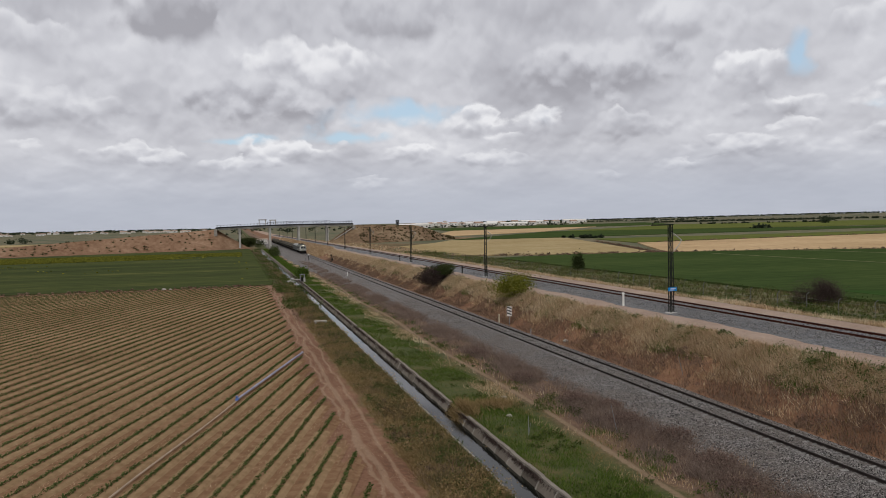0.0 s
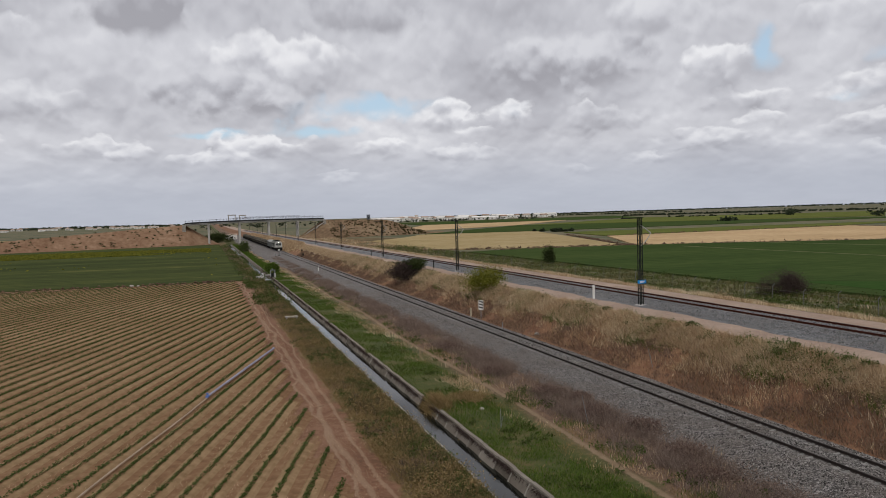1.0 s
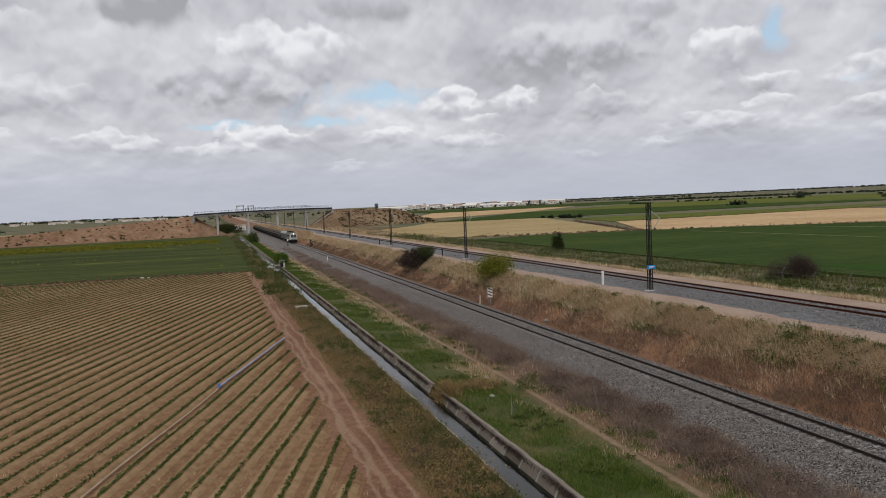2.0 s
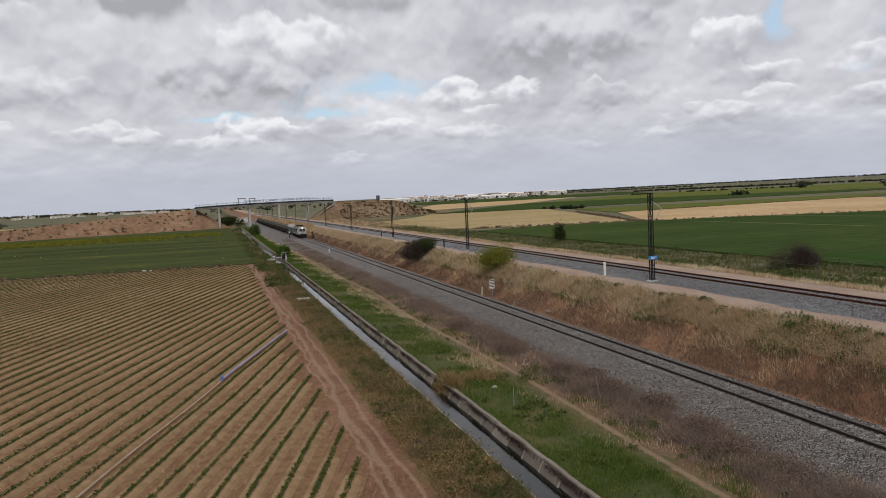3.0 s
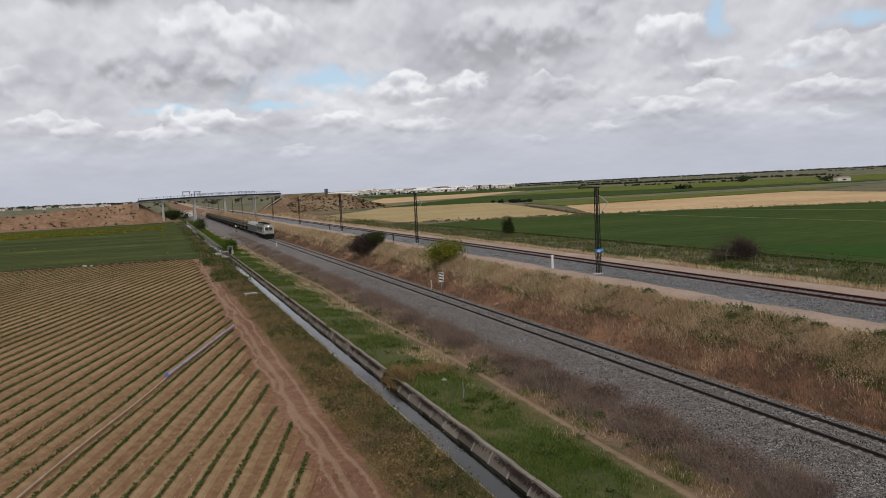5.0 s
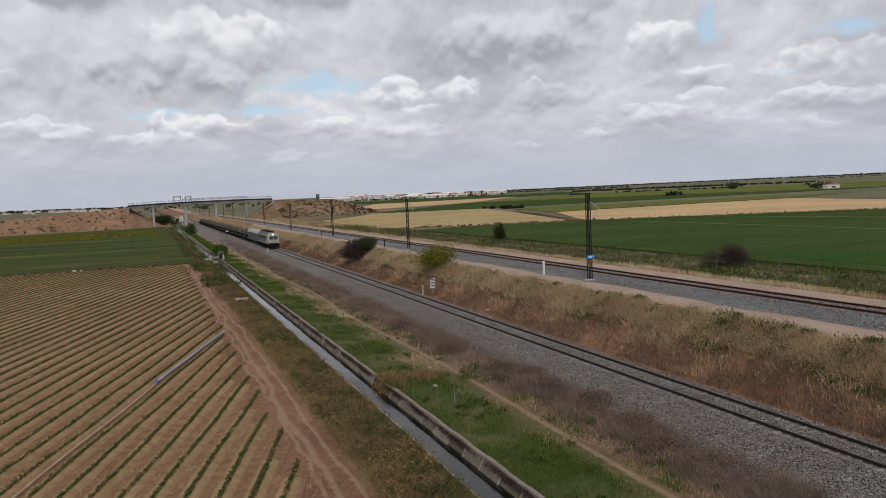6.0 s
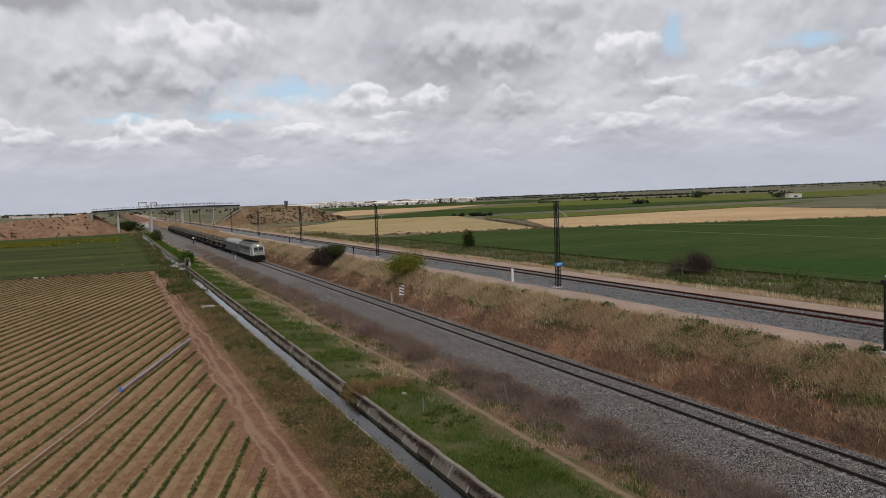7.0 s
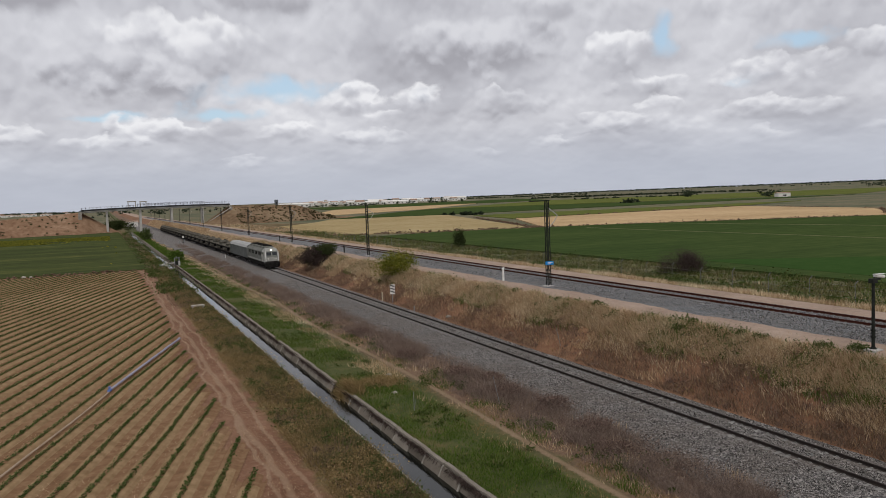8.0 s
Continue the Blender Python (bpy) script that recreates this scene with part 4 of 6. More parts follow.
def locomotive():
    """Front at y = 0, looking down -y; rails at z = 0."""
    t = thing("locomotive", (TRACK_1, 372, RAIL_1), "silver-grey diesel locomotive with a lit headlamp hauling a train", "locomotive")
    L = 21.0

    def ring(y, w, z0, z1, cut, zc):
        return [(-w, y, z0), (w, y, z0), (w, y, zc), (w - cut, y, z1), (-w + cut, y, z1), (-w, y, zc)]

    body = Shape().skin([ring(3.1, 1.45, 1.15, 3.95, 0.55, 3.35), ring(L - 0.6, 1.45, 1.15, 3.95, 0.55, 3.35)][::-1])
    body.done("body", LIVERY, t)
    cab = Shape().skin([
        [(-1.30, 0.30, 1.05), (1.30, 0.30, 1.05), (1.30, 0.30, 1.9), (1.20, 0.36, 2.30), (-1.20, 0.36, 2.30), (-1.30, 0.30, 1.9)],
        [(-1.45, 0.50, 1.05), (1.45, 0.50, 1.05), (1.45, 0.55, 2.3), (1.22, 0.85, 3.45), (-1.22, 0.85, 3.45), (-1.45, 0.55, 2.3)],
        [(-1.47, 1.15, 1.05), (1.47, 1.15, 1.05), (1.45, 1.15, 3.3), (1.05, 1.15, 3.95), (-1.05, 1.15, 3.95), (-1.45, 1.15, 3.3)],
        [(-1.47, 3.1, 1.05), (1.47, 3.1, 1.05), (1.45, 3.1, 3.35), (0.95, 3.1, 4.02), (-0.95, 3.1, 4.02), (-1.45, 3.1, 3.35)]][::-1])
    c = cab.done("cab", LIVERY_PALE, t, "silver cab with a raked front")
    # windscreen panes stand just proud of the raked front, in a dark surround
    def raked(x0, x1, z0, z1, out_, name, mat, label=""):
        y0, y1 = 0.36 + (z0 - 2.30) * 0.426 - out_, 0.36 + (z1 - 2.30) * 0.426 - out_
        return Shape()._put([(x0, y0, z0), (x1, y0, z0), (x1, y1, z1), (x0, y1, z1), (x0, y0 + 0.12, z0), (x1, y0 + 0.12, z0), (x1, y1 + 0.12, z1), (x0, y1 + 0.12, z1)],
                            [(0, 1, 2, 3), (4, 7, 6, 5), (0, 4, 5, 1), (3, 2, 6, 7), (0, 3, 7, 4), (1, 5, 6, 2)]).done(name, mat, c, label)

    raked(-1.20, 1.20, 2.28, 3.42, 0.03, "screen_surround", LIVERY, "grey surround of the windscreen")
    raked(-1.05, -0.12, 2.60, 3.22, 0.06, "windscreen", PANE, "dark windscreen pane")
    raked(0.12, 1.05, 2.60, 3.22, 0.06, "windscreen", PANE, "dark windscreen pane")
    Shape().box(0, 0.28, 1.30, 2.3, 0.05, 0.30).done("front_band", UNDER, c, "dark band across the nose")
    for s in (-1, 1):
        Shape().box(s * 1.46, 1.95, 2.85, 0.05, 0.75, 0.65, 0.02).done("side_window", PANE, c)
        Shape().box(s * 1.475, 2.75, 2.25, 0.03, 0.62, 2.0).done("cab_door", LIVERY, c)
        Shape().rod((s * 1.53, 2.40, 1.4), (s * 1.53, 2.40, 2.9), 0.025).rod((s * 1.53, 3.10, 1.4), (s * 1.53, 3.10, 2.9), 0.025).done("handrail", WHITE_PAINT, c)
        g = Shape()
        for y in (4.6, 8.4, 12.2, 16.0):
            for j in range(7):
                g.box(s * 1.465, y + 1.2, 2.55 + j * 0.1, 0.03, 2.4, 0.055)
        g.done("side_grille", UNDER, t, "dark louvred side grille")
        Shape().box(s * 1.455, 12.0, 1.5, 0.03, 16.0, 0.28).done("side_stripe", LIVERY_PALE, t, "pale stripe along the body")
        Shape().box(s * 1.30, 10.5, 0.72, 0.35, 5.4, 0.75, 0.08).done("fuel_tank", UNDER, t)
        for x in (0.78,):
            Shape().rod((s * x, 0.33, 1.95), (s * x, 0.26, 1.95), 0.12, 10).done("marker_lamp", WHITE_PAINT, c)
    Shape().rod((0.0, 1.15, 3.68), (0.0, 0.90, 3.68), 0.15, 12).done("headlamp", LAMP, c, "glowing headlamp above the windscreen")
    Shape().box(0, 0.40, 0.85, 2.95, 0.5, 1.0, 0.08).done("buffer_beam", UNDER, t)
    Shape().box(0, 0.22, 0.42, 2.4, 0.12, 0.35).done("snow_plough", UNDER, t)
    for y, l in ((3.4, 2.0), (6.2, 2.6), (9.6, 2.6), (13.2, 3.0), (17.2, 2.2)):
        Shape().box(0, y + l / 2, 4.10, 1.9, l, 0.42, 0.08).done("roof_hatch", LIVERY, t, "grey raised roof hatch")
        Shape().rod((0, y + l / 2, 4.25), (0, y + l / 2, 4.52), 0.86, 16).done("roof_fan", UNDER, t, "dark round roof fan")
    Shape().box(0, 11.0, 3.975, 1.66, 15.4, 0.05).done("roof_walk", LIVERY_PALE, t)
    Shape().box(0, L / 2, 0.98, 2.98, L - 1.6, 0.62, 0.05).done("frame", UNDER, t, "black skirt along the underframe")
    for s in (-1, 1):
        Shape().box(s * 1.22, 0.42, 2.45, 0.16, 0.30, 1.9, 0.04).done("corner_post", WHITE_PAINT, c, "white corner of the cab front")
    buffers(t, 0.25, -1)
    buffers(t, L - 0.6, 1)
    bogie(t, 4.1)
    bogie(t, L - 4.3)
    return t, L


def service_van():
    t = thing("service_van", (TRACK_1, 394, RAIL_1), "plain grey covered van with a pale rounded roof behind the locomotive", "railway van")
    L = 26.0

    def ring(y):
        return [(-1.42, y, 1.05), (1.42, y, 1.05), (1.42, y, 3.35), (1.15, y, 3.8), (0.6, y, 4.05), (-0.6, y, 4.05), (-1.15, y, 3.8), (-1.42, y, 3.35)]
    Shape().skin([ring(L - 0.6), ring(0.6)]).done("body", VAN_SIDE, t)
    rr = [[(-1.45, y, 3.33), (-1.18, y, 3.82), (-0.62, y, 4.09), (0.62, y, 4.09), (1.18, y, 3.82), (1.45, y, 3.33), (1.42, y, 3.30), (1.10, y, 3.76), (0.6, y, 4.02), (-0.6, y, 4.02), (-1.10, y, 3.76), (-1.42, y, 3.30)] for y in (0.55, L - 0.55)]
    Shape().skin(rr).done("roof", ROOF_PALE, t, "pale grey curved roof")
    for s in (-1, 1):
        for i in range(14):
            Shape().box(s * 1.43, 1.4 + i * 1.8, 2.2, 0.04, 0.08, 2.2).done("side_rib", VAN_SIDE, t)
    Shape().box(0, L / 2, 0.9, 2.5, L - 1.2, 0.3).done("frame", UNDER, t)
    buffers(t, 0.6, -1)
    buffers(t, L - 0.6, 1)
    bogie(t, 4.0, (-1.25, 1.25), 0.46)
    bogie(t, L - 4.0, (-1.25, 1.25), 0.46)
    return t, L + 0.4


def flat_wagon():
    t = thing("flat_wagon", (TRACK_1, 424, RAIL_1), "long dark flat wagon with low side stakes", "railway wagon", "flat wagons")
    L = 26.4
    Shape().box(0, L / 2, 1.12, 2.8, L - 1.0, 0.22).done("deck", DECK_TOP, t)
    for s in (-1, 1):
        Shape().skin([[(s * 1.25 - 0.1, y, 1.0 - d), (s * 1.25 + 0.1, y, 1.0 - d), (s * 1.25 + 0.1, y, 1.02), (s * 1.25 - 0.1, y, 1.02)] for y, d in ((L - 0.6, 0.2), (L - 8, 0.5), (8, 0.5), (0.6, 0.2))]).done("sole_bar", UNDER, t)
        for i in range(9):
            Shape().box(s * 1.43, 2.0 + i * 2.8, 1.32, 0.08, 0.14, 0.62).done("stake", UNDER, t)
    buffers(t, 0.5, -1)
    buffers(t, L - 0.5, 1)
    bogie(t, 3.4, (-0.9, 0.9), 0.46)
    bogie(t, L - 3.4, (-0.9, 0.9), 0.46)
    return t, L


def tracked_vehicle():
    """A squat hull between its tracks, and a flat turret."""
    t = thing("tracked_vehicle", (TRACK_1, 424, RAIL_1 + 1.23), "dark green-brown tracked vehicle loaded on a flat wagon", "tracked vehicle", "vehicles on the train")

    def ring(y, w, z0, z1):
        return [(-w, y, z0), (w, y, z0), (w, y, z1), (-w, y, z1)]

    Shape().skin([ring(3.6, 0.95, 0.45, 1.15), ring(2.6, 1.0, 0.35, 1.3), ring(-2.4, 1.0, 0.35, 1.25), ring(-3.7, 0.9, 0.7, 0.85)]).done("hull", ARMOUR, t)
    for s in (-1, 1):
        x0, x1 = sorted((s * 0.98, s * 1.55))
        prof = [(-3.6, 0.75), (-2.9, 0.02), (2.8, 0.02), (3.5, 0.6), (3.3, 0.98), (-3.3, 1.0)]
        tr = Shape().skin([[(x1, y, z) for y, z in prof], [(x0, y, z) for y, z in prof]]).done("track", UNDER, t)
        for i in range(6):
            Shape().rod((s * 1.50, -2.5 + i, 0.36), (s * 1.58, -2.5 + i, 0.36), 0.33, 10).done("road_wheel", ARMOUR, tr)
        Shape().box(s * 1.3, 0, 1.08, 0.62, 6.4, 0.12, 0.03).done("track_guard", ARMOUR, t)
    o = [(math.cos(a), math.sin(a)) for a in np.linspace(0, 2 * np.pi, 13)[:-1]]
    tur = Shape().skin([[(1.15 * a, 0.4 + 1.75 * b, 1.25) for a, b in o], [(1.32 * a, 0.4 + 1.95 * b, 1.6) for a, b in o], [(1.05 * a, 0.45 + 1.6 * b, 2.05) for a, b in o], [(0.8 * a, 0.45 + 1.2 * b, 2.15) for a, b in o]]).done("turret", ARMOUR, t)
    Shape().rod((0, -1.3, 1.72), (0, -4.3, 1.78), 0.085, 8, 0.06).done("gun_tube", ARMOUR, tur)
    Shape().rod((0.4, 0.8, 2.1), (0.4, 0.8, 2.35), 0.34, 10).done("hatch", ARMOUR, tur)
    return t


loco, loco_len = locomotive()
van, van_len = service_van()
wagon, wagon_len = flat_wagon()
tank = tracked_vehicle()
TRAIN = [(loco, 0.0), (van, loco_len)]
gap0 = loco_len + van_len
TRAIN.append((wagon, gap0))
LOADS = []
for k in range(10):
    if k:
        TRAIN.append((copy_thing(wagon, pose(TRACK_1, 424 + k * wagon_len, RAIL_1)), gap0 + k * wagon_len))
    for h in range(2):
        at = gap0 + k * wagon_len + 6.9 + 12.7 * h
        LOADS.append((tank if not LOADS else copy_thing(tank, pose(TRACK_1, 424 + at, RAIL_1 + 1.23)), at))


def motions():
    """The train runs along the lower track towards the camera."""
    for ob, behind in TRAIN:
        walk(ob, [(t / 2, pose(TRACK_1, TRAIN_START - TRAIN_SPEED * t / 2 + behind, RAIL_1)) for t in range(17)])
    for ob, behind in LOADS:
        walk(ob, [(t / 2, pose(TRACK_1, TRAIN_START - TRAIN_SPEED * t / 2 + behind, RAIL_1 + 1.23)) for t in range(17)])


TRAIN_START, TRAIN_SPEED = 372.0, 27.1
# ======== grass, weeds and shrubs ========
DEAD = leafy("dead_brown_weeds", [(0.112, 0.073, 0.052), (0.19, 0.129, 0.092), (0.29, 0.21, 0.152)])
DUSK = leafy("grey_purple_dead_weeds", [(0.125, 0.09, 0.074), (0.215, 0.16, 0.132), (0.34, 0.265, 0.218)])
# bare thicket and dead tangles; also the shaded underside of the big shrub
THICKET = leafy("dark_purple_thicket_and_shade", [(0.04, 0.029, 0.026), (0.068, 0.05, 0.044), (0.10, 0.075, 0.065)])
WEED_GREEN = leafy("green_weeds", [(0.042, 0.06, 0.018), (0.07, 0.094, 0.028), (0.115, 0.135, 0.047)])
MEADOW = leafy("green_grass", [(0.042, 0.076, 0.013), (0.075, 0.128, 0.022), (0.15, 0.185, 0.045)])
RUST = leafy("rusty_weeds", [(0.145, 0.108, 0.05), (0.25, 0.176, 0.08), (0.36, 0.255, 0.135)])
OLIVE_LEAF = leafy("dark_olive_leaves", [(0.026, 0.036, 0.014), (0.046, 0.06, 0.022), (0.075, 0.088, 0.034)])
YELLOW_LEAF = leafy("yellow_green_leaves", [(0.085, 0.10, 0.016), (0.165, 0.17, 0.026), (0.26, 0.245, 0.045)])
TWIG = leafy("purple_brown_twigs", [(0.105, 0.070, 0.056), (0.17, 0.118, 0.096), (0.25, 0.18, 0.148)])
FLOWER_HEAD = leafy("yellow_flower_heads", [(0.09, 0.102, 0.022), (0.155, 0.158, 0.028), (0.24, 0.228, 0.036)])
BARK = surface("grey_brown_bark", [(0.05, 0.038, 0.028), (0.10, 0.078, 0.06)], 6.0, 0.9)


def scatter(n, x0, x1, y0, y1, clump=1.5, keep=0.0, seed=0.0, near=True):
    """Places on the land in a strip, clumped, thicker towards the camera."""
    u = rng.uniform(0, 1, n)
    y = y0 * (y1 / y0) ** u if near else y0 + (y1 - y0) * u
    x = rng.uniform(x0, x1, n)
    w = wave(x, y, clump, seed) + 0.6 * wave(x, y, clump * 0.37, seed + 2) + rng.normal(0, 0.35, n)
    path = 20.8 + 0.25 * np.sin((y - 42) / 9) + 0.006 * (np.minimum(y, 110) - 50)
    ok = (w > keep) & (np.abs(x - path) > 0.22)
    x, y = x[ok], y[ok]
    return np.column_stack([x, y, land(x, y)])


def blades(base, height, width, lean=0.35):
    """Three corners for each blade; far ones are drawn broader."""
    n = len(base)
    far = np.clip(np.hypot(base[:, 0], base[:, 1]) / 70, 1, 5)[:, None]
    a = rng.uniform(0, 2 * np.pi, n)
    side = np.column_stack([np.cos(a), np.sin(a), np.zeros(n)])
    h = height * rng.uniform(0.45, 1.25, (n, 1))
    tip = np.column_stack([rng.normal(0, lean, n), rng.normal(0, lean, n), np.ones(n)]) * h
    low = np.array([0, 0, -0.06])
    half = side * width * far * rng.uniform(0.6, 1.4, (n, 1))
    return np.stack([base - half + low, base + half + low, base + tip], 1).reshape(-1, 3)


def grow(name, strips, material, label, category="grass"):
    """strips: (count, x0, x1, y0, y1, clump, keep, height, width, lean)."""
    out = []
    for i, (n, x0, x1, y0, y1, clump, keep, h, w, lean) in enumerate(strips):
        out.append(blades(scatter(n, x0, x1, y0, y1, clump, keep, i * 1.7 + n % 7), h, w, lean))
    return tagged(cloud_mesh(name, np.vstack(out), 3, material), label, category, kind="stuff")


grow("dry_grass", [
    (140000, 36.0, 38.5, 24, 330, 1.7, -0.6, 0.48, 0.021, 0.48),
    (70000, 34.2, 37.4, 24, 330, 2.2, 0.2, 0.42, 0.021, 0.5),
    (14000, 33.0, 36.0, 24, 260, 1.5, 0.5, 0.35, 0.025, 0.4),
    (1500, 38.9, 40.6, 24, 200, 1.2, 0.9, 0.14, 0.02, 0.5),
    (40000, 53.0, 57.5, 40, 300, 2.4, 0.0, 0.5, 0.030, 0.45),
    (22000, 56.5, 72.0, 40, 330, 4.0, 0.45, 0.45, 0.03, 0.5),
    (24000, 18.3, 20.5, 50, 420, 3.4, 0.3, 0.27, 0.02, 0.45),
    (30000, 36.8, 38.4, 50, 340, 2.0, -0.5, 0.42, 0.022, 0.45),
    (6000, 20.8, 23.0, 60, 330, 2.0, 0.6, 0.36, 0.028, 0.4),
    (9000, 21.8, 26.0, 26, 130, 1.4, 0.7, 0.5, 0.016, 0.25),
    (7000, 18.8, 22.6, 26, 80, 1.5, 0.65, 0.25, 0.02, 0.5),
    (7000, 53.0, 79.0, 300, 620, 6.0, 0.1, 0.8, 0.05, 0.4),
    (9000, 36.5, 39.9, 330, 520, 4.0, -0.3, 0.7, 0.045, 0.4),
    (26000, 32.8, 39.6, 330, 700, 5.0, -0.6, 0.75, 0.06, 0.4),
    (6000, 6.6, 9.4, 26, 120, 0.9, 0.75, 0.10, 0.022, 1.2),
], STRAW, "tall dry straw-coloured grass along the bank")
PALE_STRAW = leafy("bleached_grass_heads", [(0.40, 0.29, 0.175), (0.60, 0.475, 0.31), (0.80, 0.69, 0.50)])
grow("bleached_grass", [
    (70000, 36.2, 38.4, 24, 300, 1.6, 0.1, 0.52, 0.020, 0.55),
    (12000, 34.6, 37.0, 24, 200, 2.4, 0.8, 0.5, 0.018, 0.55),
    (30000, 35.6, 38.4, 60, 340, 2.6, 0.0, 0.55, 0.024, 0.5),
    (12000, 17.6, 20.6, 60, 320, 3.0, 0.55, 0.32, 0.02, 0.5),
    (20000, 53.4, 57.4, 40, 260, 2.2, 0.35, 0.62, 0.028, 0.45),
    (2500, 21.0, 23.6, 28, 120, 1.1, 0.9, 0.42, 0.016, 0.4),
], PALE_STRAW, "bleached straw tufts on the crest of the bank")
grow("grey_weeds", [
    (100000, 22.5, 25.5, 24, 300, 2.6, 0.0, 0.55, 0.013, 0.8),
    (60000, 21.6, 26.3, 24, 260, 1.6, -0.1, 0.3, 0.014, 0.85),
    (26000, 24.4, 28.4, 70, 330, 3.0, -0.1, 0.20, 0.020, 0.6),
], DUSK, "grey-purple dead weeds between the footpath and the ballast", "weeds")
grow("dead_weeds", [
    (110000, 32.7, 38.0, 24, 300, 2.1, -0.65, 0.34, 0.019, 0.65),
    (22000, 9.0, 12.7, 24, 200, 1.4, 0.2, 0.3, 0.022, 0.6),
    (9000, 8.0, 12.6, 110, 460, 4.0, 0.2, 0.35, 0.03, 0.5),
    (7000, 6.6, 9.2, 24, 120, 0.8, 0.7, 0.10, 0.022, 1.2),
], DEAD, "dull brown dead weeds on the bank", "weeds")
grow("green_grass", [
    (80000, 15.2, 19.4, 24, 300, 1.9, -0.05, 0.2, 0.018, 0.6),
    (30000, 15.3, 19.6, 24, 260, 2.6, 0.35, 0.26, 0.018, 0.5),
    (30000, 20.9, 23.2, 24, 200, 1.3, 0.25, 0.24, 0.018, 0.5),
    (15000, 10.8, 12.7, 24, 260, 1.2, 0.3, 0.26, 0.02, 0.5),
    (16000, 15.5, 18.5, 200, 500, 3.0, -0.2, 0.35, 0.03, 0.5),
    (46000, 35.2, 38.7, 24, 220, 2.6, 0.5, 0.55, 0.020, 0.5),
    (26000, 56.0, 79.0, 45, 320, 2.8, -0.1, 0.45, 0.03, 0.4),
], MEADOW, "lush green grass between the canal and the footpath")
grow("rusty_weeds", [
    (80000, 8.9, 12.72, 24, 260, 1.35, -0.5, 0.22, 0.02, 0.65),
    (26000, 18.8, 22.6, 24, 140, 1.8, 0.2, 0.16, 0.02, 0.65),
    (14000, 15.4, 20.0, 24, 160, 1.6, 0.5, 0.15, 0.02, 0.7),
    (16000, 33.0, 38.5, 24, 200, 2.0, 0.4, 0.3, 0.022, 0.5),
], RUST, "rusty brown and olive weeds on the field side of the canal", "weeds")
creep = np.column_stack([rng.normal(14.90, 0.03, 16000), 24 * (230 / 24) ** rng.uniform(0, 1, 16000), rng.normal(0.22, 0.05, 16000)])
creep = creep[wave(creep[:, 0] * 4, creep[:, 1], 1.1, 4.0) + rng.normal(0, 0.3, len(creep)) > -0.5]
tagged(cloud_mesh("creepers", blades(creep, -0.24, 0.03, 0.7), 3, THICKET), "dark dead creepers hanging over the canal wall", "weeds", kind="stuff")


grow("edge_growth", [
    (14000, 12.1, 12.74, 24, 220, 1.6, 0.35, 0.3, 0.026, 0.6),
    (30000, 9.4, 12.6, 24, 160, 1.5, 0.1, 0.34, 0.022, 0.6),
    (50000, 56.5, 81.0, 45, 320, 3.5, -0.1, 0.5, 0.035, 0.6),
], leafy("olive_bank_growth", [(0.065, 0.068, 0.03), (0.12, 0.112, 0.05), (0.22, 0.185, 0.09)]), "olive and yellow growth on the banks and verges", "weeds")


def tufts(centres, leaves, radius, size, flat=0.3):
    """Leaves heaped round each centre."""
    c = np.repeat(np.asarray(centres, float), leaves, 0)
    r = np.repeat(np.broadcast_to(np.asarray(radius, float), (len(centres),)), leaves)
    off = rng.normal(0, 0.5, (len(c), 3)) * r[:, None]
    off[:, 2] = np.abs(off[:, 2]) * 0.9
    return leaf_quads(c + off, size, flat)


def herbs(name, count, strip, leaves, radius, size, material, label):
    p = scatter(count, *strip)
    far = np.clip(np.hypot(p[:, 0], p[:, 1]) / 80, 1, 4)
    q = tufts(p, leaves, radius * rng.uniform(0.5, 1.4, len(p)) * np.sqrt(far), size)
    return tagged(cloud_mesh(name, q, 4, material), label, "weeds", kind="stuff")


herbs("low_herbs", 700, (9.0, 12.6, 24, 200, 1.6, 0.3), 45, 0.36, 0.075, WEED_GREEN, "leafy green weeds on the canal bank")
herbs("crest_herbs", 260, (36.4, 38.5, 24, 160, 2.0, 0.5), 70, 0.5, 0.09, WEED_GREEN, "green leafy weeds on the crest of the bank")
herbs("path_herbs", 900, (15.8, 23.0, 24, 160, 1.8, 0.45), 40, 0.36, 0.075, WEED_GREEN, "dark green weeds beside the footpath")
herbs("bank_tangles", 620, (33.0, 37.6, 24, 220, 2.2, 0.35), 55, 0.42, 0.05, TWIG, "tangles of dark dead twigs on the bank")
herbs("bank_greens", 420, (35.4, 38.8, 24, 200, 2.6, 0.5), 60, 0.5, 0.06, WEED_GREEN, "olive-green weeds among the dry grass of the bank")
herbs("trackside_greens", 260, (20.8, 24.5, 24, 160, 1.8, 0.55), 40, 0.32, 0.06, WEED_GREEN, "dark green weeds among the dead ones")
herbs("bank_straw_heads", 900, (9.0, 12.5, 24, 160, 1.2, 0.45), 40, 0.3, 0.05, RUST, "rusty seed heads on the canal bank")
herbs("rust_clumps", 560, (9.2, 12.5, 24, 180, 1.8, 0.1), 120, 0.62, 0.055, RUST, "rounded rusty-yellow clumps of weeds on the canal bank")
herbs("olive_clumps", 170, (9.2, 12.6, 24, 180, 1.9, 0.35), 90, 0.5, 0.055, WEED_GREEN, "rounded olive-green clumps of weeds on the canal bank")
herbs("dark_clumps", 110, (9.4, 12.2, 24, 120, 1.3, 0.6), 90, 0.42, 0.04, THICKET, "dark dead tangles on the canal bank")
